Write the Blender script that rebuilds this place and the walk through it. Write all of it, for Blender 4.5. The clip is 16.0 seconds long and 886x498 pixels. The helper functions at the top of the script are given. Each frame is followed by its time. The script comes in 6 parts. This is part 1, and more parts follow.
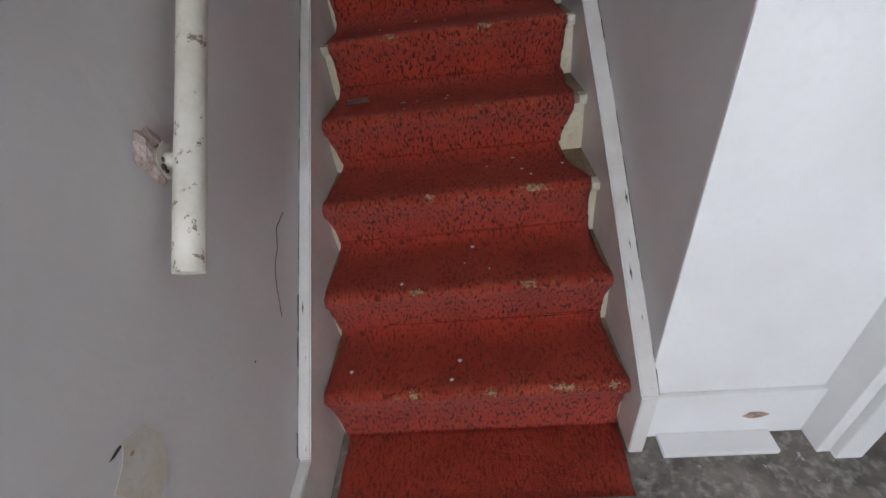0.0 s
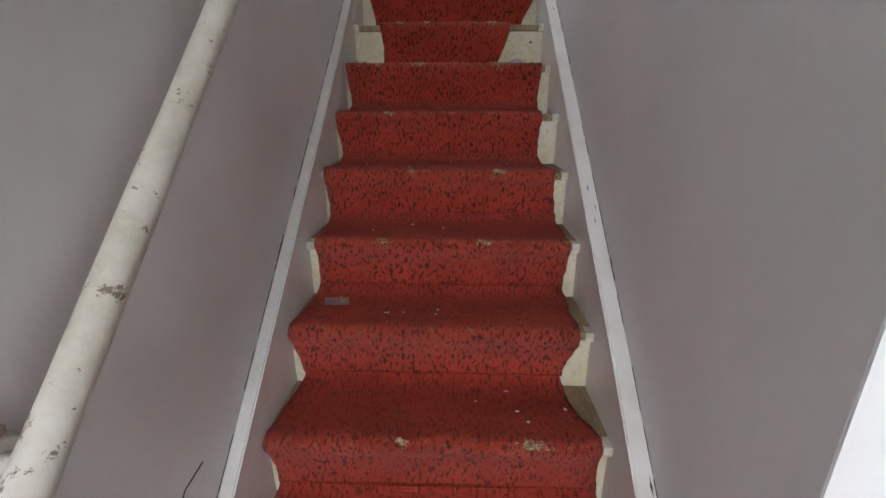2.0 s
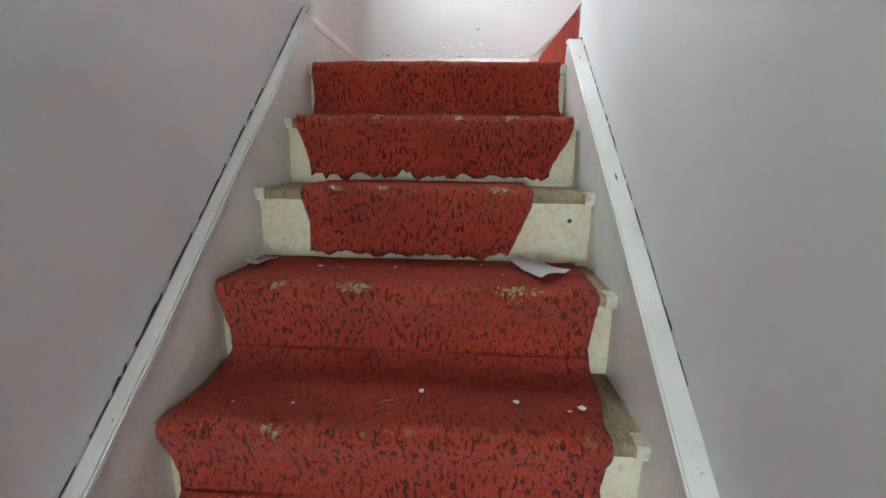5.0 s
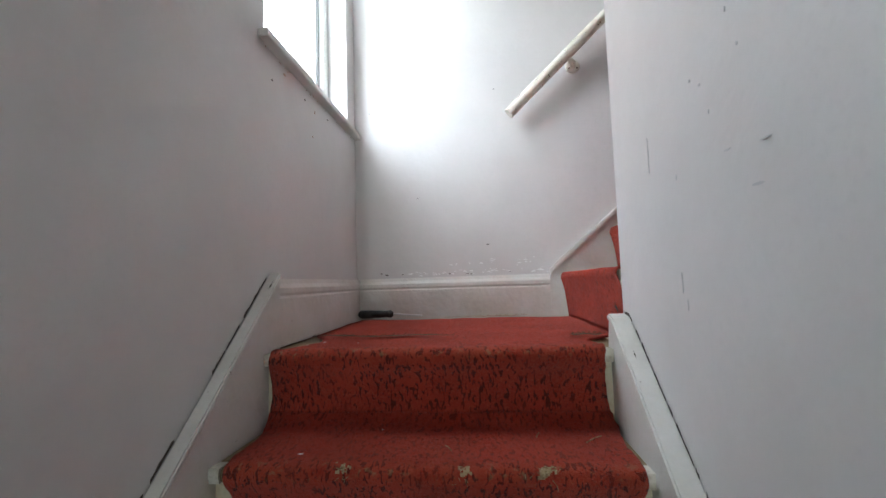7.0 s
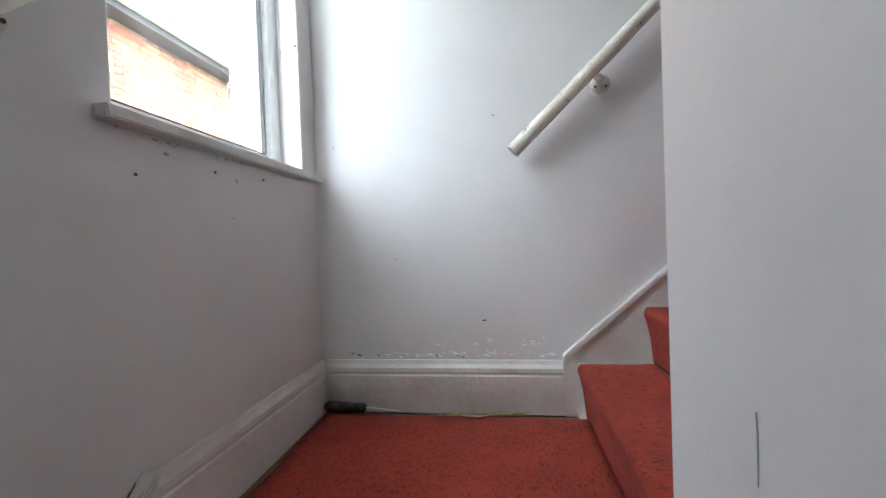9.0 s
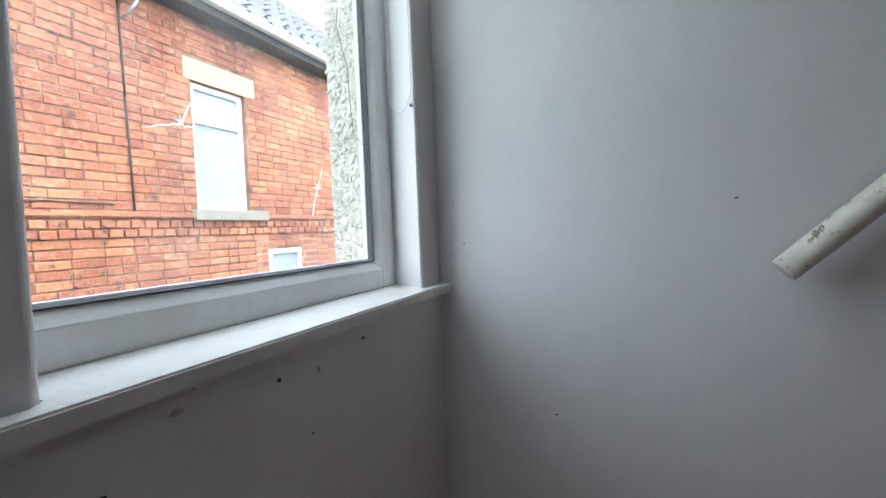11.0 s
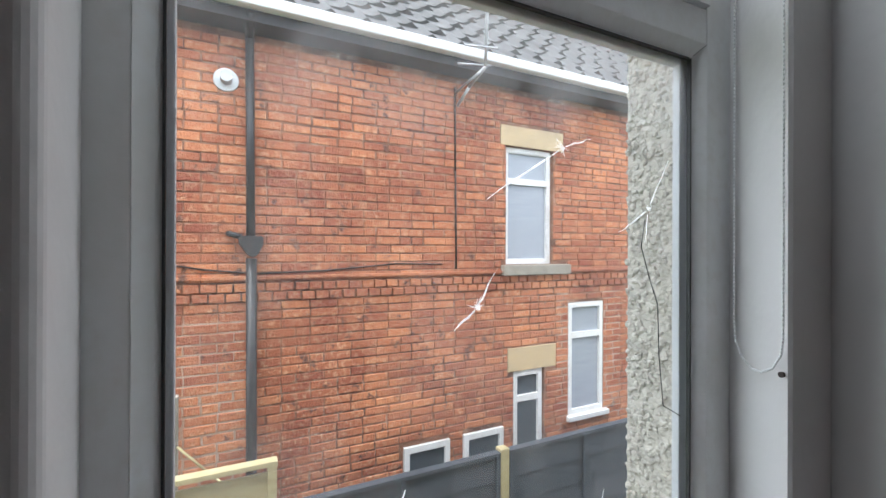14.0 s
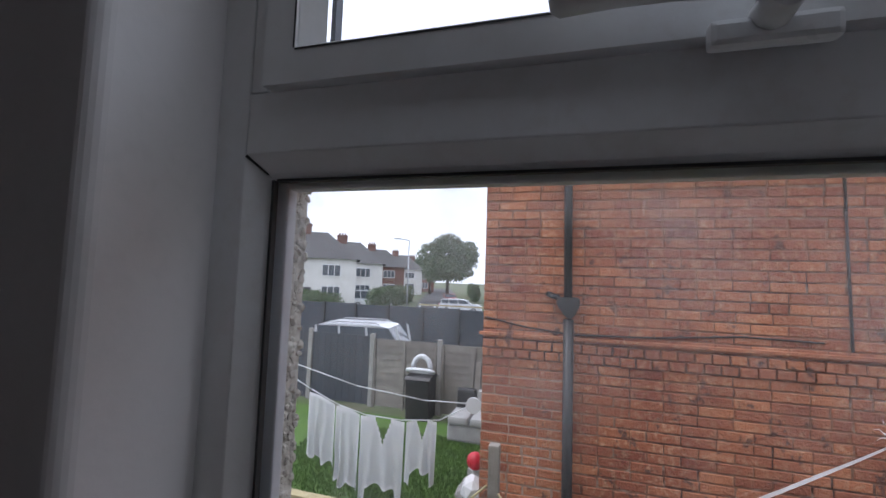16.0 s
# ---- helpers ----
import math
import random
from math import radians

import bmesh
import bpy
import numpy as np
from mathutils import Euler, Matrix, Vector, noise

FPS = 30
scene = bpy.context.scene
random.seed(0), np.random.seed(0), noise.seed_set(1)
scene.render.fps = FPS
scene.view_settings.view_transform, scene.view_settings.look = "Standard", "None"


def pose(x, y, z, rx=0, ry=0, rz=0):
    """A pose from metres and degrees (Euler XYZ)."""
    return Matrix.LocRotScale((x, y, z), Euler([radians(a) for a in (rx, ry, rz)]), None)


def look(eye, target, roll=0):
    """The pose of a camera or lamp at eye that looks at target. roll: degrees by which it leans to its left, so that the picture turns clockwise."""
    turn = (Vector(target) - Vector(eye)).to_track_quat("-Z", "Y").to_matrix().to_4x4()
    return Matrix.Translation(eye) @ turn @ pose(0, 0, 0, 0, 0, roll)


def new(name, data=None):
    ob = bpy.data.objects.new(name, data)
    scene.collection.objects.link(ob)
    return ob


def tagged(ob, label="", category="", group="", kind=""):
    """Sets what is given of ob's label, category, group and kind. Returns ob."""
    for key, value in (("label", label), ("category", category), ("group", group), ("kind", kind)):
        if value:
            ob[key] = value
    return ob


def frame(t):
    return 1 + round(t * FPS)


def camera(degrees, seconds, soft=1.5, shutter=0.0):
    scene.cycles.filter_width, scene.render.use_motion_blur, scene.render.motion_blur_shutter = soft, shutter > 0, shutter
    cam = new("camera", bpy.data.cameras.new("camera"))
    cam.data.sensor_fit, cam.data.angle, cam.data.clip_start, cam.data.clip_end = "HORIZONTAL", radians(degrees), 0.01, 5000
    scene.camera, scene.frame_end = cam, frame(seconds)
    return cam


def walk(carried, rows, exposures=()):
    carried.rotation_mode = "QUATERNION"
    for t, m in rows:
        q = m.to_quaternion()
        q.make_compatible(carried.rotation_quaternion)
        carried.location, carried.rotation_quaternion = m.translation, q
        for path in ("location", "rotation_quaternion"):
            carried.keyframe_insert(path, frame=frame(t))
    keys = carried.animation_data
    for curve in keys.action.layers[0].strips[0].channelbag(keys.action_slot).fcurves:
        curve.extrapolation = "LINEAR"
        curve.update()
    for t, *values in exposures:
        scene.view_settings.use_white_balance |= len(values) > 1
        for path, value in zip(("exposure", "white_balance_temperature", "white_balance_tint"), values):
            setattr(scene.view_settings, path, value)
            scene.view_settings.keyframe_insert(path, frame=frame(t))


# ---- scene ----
cam = camera(91.5, 16.0, soft=1.5)
PATH = [
    (0, (0.525, -0.724, 1.254), (0.35, 0.859, 0.044), -8.7),
    (0.5, (0.497, -0.681, 1.289), (0.313, 1.003, 0.226), -6.0),
    (1, (0.468, -0.643, 1.325), (0.323, 1.157, 0.465), -3.2),
    (1.5, (0.469, -0.592, 1.354), (0.373, 1.279, 0.654), -0.7),
    (2, (0.509, -0.423, 1.364), (0.45, 1.473, 0.73), 0.0),
    (2.5, (0.558, -0.228, 1.4), (0.457, 1.696, 0.864), 2.0),
    (3, (0.558, -0.053, 1.439), (0.47, 1.878, 0.927), 1.4),
    (5.3, (0.579, 0.746, 1.881), (0.47, 2.7, 1.471), 0.3),
    (5.5, (0.579, 0.795, 1.925), (0.47, 2.771, 1.637), -0.5),
    (6, (0.609, 0.913, 2.027), (0.429, 2.905, 1.99), -0.9),
    (6.5, (0.62, 1.008, 2.176), (0.358, 2.989, 2.277), -1.5),
    (7, (0.602, 1.125, 2.261), (0.413, 3.11, 2.415), -1.8),
    (7.5, (0.616, 1.225, 2.346), (0.453, 3.217, 2.426), -2.1),
    (8, (0.7, 1.364, 2.42), (0.528, 3.356, 2.443), -2.2),
    (8.2, (0.709, 1.396, 2.495), (0.523, 3.387, 2.507), -2.2),
    (10.3, (0.574, 1.909, 2.92), (-0.046, 3.809, 2.848), -3.2),
    (10.5, (0.539, 1.961, 2.962), (-0.151, 3.837, 2.904), -3.5),
    (11, (0.485, 2.062, 3.122), (-0.331, 3.886, 3.035), -2.2),
    (11.5, (0.451, 2.18, 3.216), (-0.824, 3.718, 3.125), -0.3),
    (12, (0.431, 2.22, 3.3), (-1.114, 3.485, 3.203), -2.4),
    (12.5, (0.399, 2.247, 3.367), (-1.264, 3.357, 3.315), -1.0),
    (13, (0.359, 2.28, 3.395), (-1.33, 3.352, 3.364), -0.1),
    (13.5, (0.289, 2.326, 3.504), (-1.441, 3.33, 3.467), -0.1),
    (14, (0.298, 2.349, 3.595), (-1.486, 3.253, 3.598), 0.2),
    (14.5, (0.311, 2.429, 3.666), (-1.586, 3.057, 3.733), 1.6),
    (15, (0.321, 2.482, 3.776), (-1.638, 2.874, 3.873), 1.2),
    (15.3, (0.289, 2.503, 3.795), (-1.695, 2.676, 3.972), 0.3),
    (15.5, (0.252, 2.522, 3.8), (-1.741, 2.503, 3.97), 0.5),
    (16, (0.190, 2.554, 3.811), (-1.722, 1.987, 3.951), 2.0),
]
EXPO = [(0, 3.15, 6200, 13), (1.5, 3.45, 6300, 12), (2, 3.5, 6400, 13), (3, 4.05, 6100, 4), (5.5, 4.2, 6100, 2), (6, 3.9, 6100, 3), (7, 3.3, 6100, 4), (8, 3.1, 6100, 4), (10.3, 2.2, 5750, 2), (11, 1.6, 5750, 3), (12.5, 0.95, 5900, 5),
        (13.5, 0.62, 6000, 7), (14.5, 0.78, 6100, 8), (15.3, -0.2, 6050, 14), (16, -0.5, 5900, 16)]
walk(cam, [(t, look(eye, target, roll)) for t, eye, target, roll in PATH], EXPO)

# ---- world and light ----
world = bpy.data.worlds.new("sky")
scene.world = world
world.use_nodes = True
wn = world.node_tree.nodes
sky = wn.new("ShaderNodeTexSky")
sky.sky_type, sky.sun_disc = "NISHITA", False
sky.sun_elevation, sky.sun_rotation = radians(64), radians(146)
sky.air_density, sky.dust_density, sky.ozone_density = 1.0, 6.0, 1.0
wmix = wn.new("ShaderNodeMix")
wmix.data_type = "RGBA"
wmix.inputs[0].default_value = 0.75
wmix.inputs[7].default_value = (11.0, 11.4, 12.0, 1)
world.node_tree.links.new(sky.outputs[0], wmix.inputs[6])
world.node_tree.links.new(wmix.outputs[2], wn["Background"].inputs[0])
wn["Background"].inputs[1].default_value = 0.23

sun = new("sun", bpy.data.lights.new("sun", "SUN"))
sun.data.energy, sun.data.angle, sun.data.color = 1.0, radians(25), (1.0, 0.96, 0.9)
sun.matrix_world = look((0, 0, 20), (-4.0, 6.0, 5.0))


def window_light(name, m, w, h, watts, colour):
    lamp = new(name, bpy.data.lights.new(name, "AREA"))
    lamp.data.shape, lamp.data.size, lamp.data.size_y = "RECTANGLE", w, h
    lamp.data.energy, lamp.data.color = watts, colour
    lamp.matrix_world = m
    return lamp


# daylight of the glazed front door and of the window's upper light
window_light("front_door_daylight", look((0.35, -3.38, 1.35), (0.75, 0, 1.0)), 0.5, 0.8, 4, (0.90, 0.97, 1.0))
window_light("upper_light_daylight", look((-0.035, 2.64, 4.30), (1.0, 2.80, 3.55)), 0.60, 0.14, 1.6, (0.92, 0.97, 1.0))

# ---- materials ----
def nd(t, kind, **inputs):
    n = t.nodes.new(kind)
    for key, value in inputs.items():
        n.inputs[key.replace("_", " ")].default_value = value
    return n


def surface(name, base, rough=0.6, dark=None, scale=6.0, spread=(0.35, 0.7), grain=None, grain_scale=120.0, bump=0.1,
            bump_scale=60.0, metal=0.0, stretch=(1, 1, 1), speck=None, speck_scale=14.0, speck_level=0.72, random=0.0, coat=0.0, wave=0.0, wave_scale=4.0):
    """Base colour with large patches, fine grain, specks of another colour and fine relief."""
    m = bpy.data.materials.new(name)
    m.use_nodes = True
    t = m.node_tree
    out = t.nodes["Principled BSDF"]
    out.inputs["Roughness"].default_value, out.inputs["Metallic"].default_value = rough, metal
    out.inputs["Coat Weight"].default_value = coat
    link = t.links.new
    mp = nd(t, "ShaderNodeMapping", Scale=stretch)
    geo = nd(t, "ShaderNodeNewGeometry")
    link(geo.outputs["Position"], mp.inputs["Vector"])
    big = nd(t, "ShaderNodeTexNoise", Scale=scale, Detail=6.0, Roughness=0.6)
    fine = nd(t, "ShaderNodeTexNoise", Scale=grain_scale, Detail=3.0)
    link(mp.outputs[0], big.inputs["Vector"])
    link(mp.outputs[0], fine.inputs["Vector"])
    ramp = nd(t, "ShaderNodeMapRange", From_Min=spread[0], From_Max=spread[1])
    link(big.outputs[0], ramp.inputs[0])
    dark = dark or tuple(c * 0.86 for c in base)
    mix = nd(t, "ShaderNodeMix")
    mix.data_type = "RGBA"
    mix.inputs[6].default_value, mix.inputs[7].default_value = (*base, 1), (*dark, 1)
    link(ramp.outputs[0], mix.inputs[0])
    colour = mix.outputs[2]
    grain = grain or tuple(c * 0.9 for c in base)
    gr = nd(t, "ShaderNodeMapRange", From_Min=0.5, From_Max=0.75, To_Max=0.7)
    link(fine.outputs[0], gr.inputs[0])
    mix2 = nd(t, "ShaderNodeMix")
    mix2.data_type = "RGBA"
    mix2.inputs[7].default_value = (*grain, 1)
    link(gr.outputs[0], mix2.inputs[0])
    link(colour, mix2.inputs[6])
    colour = mix2.outputs[2]
    if speck:
        sp = nd(t, "ShaderNodeTexNoise", Scale=speck_scale, Detail=8.0, Roughness=0.75)
        link(mp.outputs[0], sp.inputs["Vector"])
        sr = nd(t, "ShaderNodeMapRange", From_Min=speck_level, From_Max=speck_level + 0.03)
        link(sp.outputs[0], sr.inputs[0])
        mix3 = nd(t, "ShaderNodeMix")
        mix3.data_type = "RGBA"
        mix3.inputs[7].default_value = (*speck, 1)
        link(sr.outputs[0], mix3.inputs[0])
        link(colour, mix3.inputs[6])
        colour = mix3.outputs[2]
    if random:
        info = nd(t, "ShaderNodeObjectInfo")
        both = nd(t, "ShaderNodeMath")
        link(info.outputs["Random"], both.inputs[0])
        link(geo.outputs["Random Per Island"], both.inputs[1])
        frac = nd(t, "ShaderNodeMath")
        frac.operation = "FRACT"
        link(both.outputs[0], frac.inputs[0])
        vr = nd(t, "ShaderNodeMapRange", To_Min=1 - random, To_Max=1 + random)
        link(frac.outputs[0], vr.inputs[0])
        hs = nd(t, "ShaderNodeHueSaturation")
        link(vr.outputs[0], hs.inputs["Value"])
        hr = nd(t, "ShaderNodeMapRange", To_Min=0.5 - 0.02 * random, To_Max=0.5 + 0.03 * random)
        link(frac.outputs[0], hr.inputs[0])
        link(hr.outputs[0], hs.inputs["Hue"])
        link(colour, hs.inputs["Color"])
        colour = hs.outputs[0]
    link(colour, out.inputs["Base Color"])
    rr = nd(t, "ShaderNodeMapRange", To_Min=rough - 0.08, To_Max=min(1, rough + 0.1))
    link(big.outputs[0], rr.inputs[0])
    link(rr.outputs[0], out.inputs["Roughness"])
    if bump:
        bn = nd(t, "ShaderNodeTexNoise", Scale=bump_scale, Detail=5.0)
        link(mp.outputs[0], bn.inputs["Vector"])
        b = nd(t, "ShaderNodeBump", Strength=bump, Distance=0.01)
        link(bn.outputs[0], b.inputs["Height"])
        if wave:
            wn = nd(t, "ShaderNodeTexNoise", Scale=wave_scale, Detail=4.0, Roughness=0.55, Distortion=0.6)
            link(mp.outputs[0], wn.inputs["Vector"])
            w = nd(t, "ShaderNodeBump", Strength=wave, Distance=0.02)
            link(wn.outputs[0], w.inputs["Height"])
            link(w.outputs[0], b.inputs["Normal"])
        link(b.outputs[0], out.inputs["Normal"])
    return m


def carpet_material():
    """Worn red loop pile with short dark flecks, trodden pale along the nosings."""
    m = surface("red_flecked_carpet", (0.42, 0.044, 0.022), 0.95, (0.27, 0.026, 0.014), 8, (0.3, 0.75), (0.45, 0.075, 0.040), 240, 0.9, 330, wave=0.35, wave_scale=26.0)
    t = m.node_tree
    out, link = t.nodes["Principled BSDF"], t.links.new
    uv, trod = nd(t, "ShaderNodeUVMap"), nd(t, "ShaderNodeUVMap")
    uv.uv_map, trod.uv_map = "UVMap", "Wear"
    worn = nd(t, "ShaderNodeSeparateXYZ")
    link(trod.outputs[0], worn.inputs[0])
    mp = nd(t, "ShaderNodeMapping", Scale=(1.0, 0.40, 1.0))
    link(uv.outputs[0], mp.inputs["Vector"])

    def maths(kind, a, b):
        n = nd(t, "ShaderNodeMath")
        n.operation = kind
        for k, v in enumerate((a, b)):
            if isinstance(v, float):
                n.inputs[k].default_value = v
            else:
                link(v, n.inputs[k])
        return n.outputs[0]

    def blend(amount, under, over):
        n = nd(t, "ShaderNodeMix")
        n.data_type = "RGBA"
        n.inputs[7].default_value = (*over, 1)
        link(amount, n.inputs[0])
        link(under, n.inputs[6])
        return n.outputs[2]

    def noise_of(scale, detail, vector, low, high, distortion=0.0):
        n = nd(t, "ShaderNodeTexNoise", Scale=scale, Detail=detail, Roughness=0.6, Distortion=distortion)
        link(vector, n.inputs["Vector"])
        r = nd(t, "ShaderNodeMapRange", From_Min=low, From_Max=high)
        link(n.outputs[0], r.inputs[0])
        return r.outputs[0]

    colour = out.inputs["Base Color"].links[0].from_socket
    # the pile is trodden dull and pale in patches
    dull = maths("MULTIPLY", noise_of(11.0, 5.0, uv.outputs[0], 0.36, 0.68), worn.outputs[0])
    colour = blend(maths("MULTIPLY", dull, 0.5), colour, (0.47, 0.10, 0.050))
    # flecks, worn off in patches and on the treads
    flecks = noise_of(122.0, 1.4, mp.outputs[0], 0.545, 0.59, 0.5)
    keep = maths("MULTIPLY", noise_of(7.0, 3.0, uv.outputs[0], 0.20, 0.50), maths("SUBTRACT", 1.0, maths("MULTIPLY", worn.outputs[1], 0.55)))
    colour = blend(maths("MULTIPLY", maths("MULTIPLY", flecks, keep), 0.88), colour, (0.066, 0.010, 0.007))
    # jute backing through the thin edge of the nosing
    bare = maths("MULTIPLY", noise_of(46.0, 6.0, uv.outputs[0], 0.56, 0.66), maths("POWER", worn.outputs[0], 3.0))
    colour = blend(maths("MULTIPLY", bare, 0.75), colour, (0.33, 0.19, 0.10))
    link(colour, out.inputs["Base Color"])
    out.inputs["Sheen Weight"].default_value = 0.08
    out.inputs["Specular IOR Level"].default_value = 0.12
    return m


def glass_material(name, rough=0.0, tint=(1, 1, 1)):
    m = bpy.data.materials.new(name)
    m.use_nodes = True
    t = m.node_tree
    t.nodes.remove(t.nodes["Principled BSDF"])
    fres = nd(t, "ShaderNodeValue")
    fres.outputs[0].default_value = 0.035
    clear, gloss, mix = nd(t, "ShaderNodeBsdfTransparent"), nd(t, "ShaderNodeBsdfGlossy", Roughness=rough + 0.01), nd(t, "ShaderNodeMixShader")
    clear.inputs[0].default_value = (*tint, 1)
    t.links.new(fres.outputs[0], mix.inputs[0])
    t.links.new(clear.outputs[0], mix.inputs[1])
    t.links.new(gloss.outputs[0], mix.inputs[2])
    # thin dusty smears on the pane
    dust, mix2 = nd(t, "ShaderNodeBsdfTranslucent"), nd(t, "ShaderNodeMixShader")
    dust.inputs[0].default_value = (0.8, 0.8, 0.8, 1)
    geo = nd(t, "ShaderNodeNewGeometry")
    no = nd(t, "ShaderNodeTexNoise", Scale=7.0, Detail=8.0, Roughness=0.65)
    t.links.new(geo.outputs["Position"], no.inputs["Vector"])
    r = nd(t, "ShaderNodeMapRange", From_Min=0.45, From_Max=0.8, To_Min=0.010, To_Max=0.075)
    t.links.new(no.outputs[0], r.inputs[0])
    xyz = nd(t, "ShaderNodeSeparateXYZ")
    t.links.new(geo.outputs["Position"], xyz.inputs[0])
    fog = nd(t, "ShaderNodeMapRange", From_Min=3.70, From_Max=3.89, To_Max=0.26)
    t.links.new(xyz.outputs[2], fog.inputs[0])
    low = nd(t, "ShaderNodeMapRange", From_Min=3.90, From_Max=3.91, To_Min=1.0, To_Max=0.0)
    t.links.new(xyz.outputs[2], low.inputs[0])
    patchy = nd(t, "ShaderNodeMapRange", From_Min=0.35, From_Max=0.7)
    t.links.new(no.outputs[0], patchy.inputs[0])
    last = fog.outputs[0]
    for other in (low.outputs[0], patchy.outputs[0]):
        by = nd(t, "ShaderNodeMath")
        by.operation = "MULTIPLY"
        t.links.new(last, by.inputs[0])
        t.links.new(other, by.inputs[1])
        last = by.outputs[0]
    both = nd(t, "ShaderNodeMath")
    t.links.new(last, both.inputs[0])
    t.links.new(r.outputs[0], both.inputs[1])
    t.links.new(both.outputs[0], mix2.inputs[0])
    t.links.new(mix.outputs[0], mix2.inputs[1])
    t.links.new(dust.outputs[0], mix2.inputs[2])
    t.links.new(mix2.outputs[0], t.nodes["Material Output"].inputs[0])
    return m


PLASTER = surface("painted_plaster_wall", (0.66, 0.64, 0.635), 0.55, (0.575, 0.553, 0.545), 2.2, (0.32, 0.75), (0.61, 0.593, 0.586), 70, 0.06, 48,
                  speck=(0.30, 0.25, 0.22), speck_scale=9.0, speck_level=0.78, wave=0.16, wave_scale=5.0)
HALLWHITE = surface("white_hall_paint", (0.82, 0.82, 0.82), 0.45, (0.75, 0.745, 0.735), 3, (0.4, 0.75), (0.78, 0.775, 0.765), 70, 0.05, 48, speck=(0.35, 0.30, 0.26), speck_scale=11.0, speck_level=0.76, wave=0.12)
GLOSS = surface("chipped_white_gloss_paint", (0.675, 0.66, 0.64), 0.36, (0.58, 0.55, 0.505), 6, (0.38, 0.72), (0.66, 0.63, 0.58), 70, 0.22, 40,
                speck=(0.24, 0.19, 0.14), speck_scale=30.0, speck_level=0.665, wave=0.2, wave_scale=14.0)
CREAM = surface("dirty_cream_paint", (0.60, 0.55, 0.43), 0.55, (0.50, 0.42, 0.28), 9, (0.35, 0.7), (0.4, 0.32, 0.2), 60, 0.2, 50,
                speck=(0.16, 0.12, 0.08), speck_scale=24.0, speck_level=0.68)
WOOD = surface("bare_dusty_wood", (0.30, 0.22, 0.13), 0.8, (0.16, 0.11, 0.06), 10, (0.35, 0.65), (0.42, 0.34, 0.22), 80, 0.3, 60, stretch=(3, 0.6, 1))
RAILPAINT = surface("chipped_rail_paint", (0.66, 0.63, 0.56), 0.45, (0.50, 0.46, 0.37), 10, (0.4, 0.7), (0.68, 0.63, 0.52), 90, 0.2, 60,
                    speck=(0.20, 0.15, 0.10), speck_scale=26.0, speck_level=0.588)
CARPET = carpet_material()
FLOOR = surface("dusty_hall_floor", (0.22, 0.19, 0.16), 0.8, (0.10, 0.09, 0.08), 12, (0.35, 0.65), (0.4, 0.38, 0.34), 40, 0.4, 40,
                speck=(0.6, 0.58, 0.55), speck_scale=16.0, speck_level=0.62)
CEIL = surface("white_ceiling_paint", (0.78, 0.77, 0.75), 0.8, None, 2)
UPVC = surface("white_upvc", (0.76, 0.77, 0.775), 0.3, (0.62, 0.61, 0.585), 5, (0.42, 0.78), (0.68, 0.67, 0.65), 60, 0.04, 80, speck=(0.30, 0.26, 0.21), speck_scale=26, speck_level=0.72)
SPACER = surface("blue_grey_spacer", (0.16, 0.19, 0.24), 0.4, None, 9)
LIPGREY = surface("grey_spacer_bar", (0.66, 0.68, 0.71), 0.4, (0.55, 0.56, 0.58), 9)
GASKET = surface("black_rubber_gasket", (0.03, 0.03, 0.03), 0.6, None, 8)
PEBBLE = surface("roughcast_render", (0.60, 0.565, 0.49), 0.9, (0.43, 0.40, 0.34), 45, (0.4, 0.62), (0.62, 0.60, 0.54), 110, 1.0, 70)
GLASS = glass_material("window_glass")
BRICK = surface("orange_red_brick", (0.49, 0.182, 0.090), 0.88, (0.29, 0.088, 0.049), 1.3, (0.38, 0.64), (0.60, 0.36, 0.22), 30, 1.0, 55, random=0.20,
                speck=(0.15, 0.075, 0.055), speck_scale=6.0, speck_level=0.585)
MORTAR = surface("brown_mortar", (0.29, 0.145, 0.090), 0.95, (0.11, 0.055, 0.038), 2.2, (0.42, 0.60), (0.48, 0.36, 0.27), 16, 0.6, 90)
STONE = surface("buff_stone", (0.56, 0.43, 0.26), 0.85, (0.46, 0.36, 0.23), 8, (0.35, 0.7), None, 70, 0.2, 60)
SILLSTONE = surface("grey_stone_sill", (0.33, 0.30, 0.25), 0.85, (0.24, 0.22, 0.19), 8, (0.35, 0.7), None, 70, 0.2, 60)
BLACKPLASTIC = surface("black_plastic", (0.02, 0.02, 0.022), 0.4, (0.04, 0.04, 0.04), 10)
TILE = surface("grey_roof_tile", (0.10, 0.10, 0.10), 0.8, (0.065, 0.065, 0.065), 4, (0.35, 0.7), (0.15, 0.15, 0.14), 60, 0.3, 50, random=0.2)
FASCIA = surface("white_gutter", (0.72, 0.74, 0.76), 0.4, (0.5, 0.52, 0.54), 5, (0.5, 0.8))
SOFFIT = surface("dark_soffit_boards", (0.035, 0.035, 0.04), 0.7, None, 6)
GREYFENCE = surface("grey_painted_fence", (0.060, 0.070, 0.085), 0.8, (0.040, 0.047, 0.06), 5, (0.35, 0.7), (0.085, 0.095, 0.11), 40, 0.3, 60, stretch=(1, 1, 4), random=0.12)
NEWFENCE = surface("pale_fence_wood", (0.46, 0.40, 0.22), 0.8, (0.36, 0.30, 0.16), 6, (0.35, 0.7), (0.52, 0.46, 0.3), 60, 0.3, 60, stretch=(1, 1, 4), random=0.1)
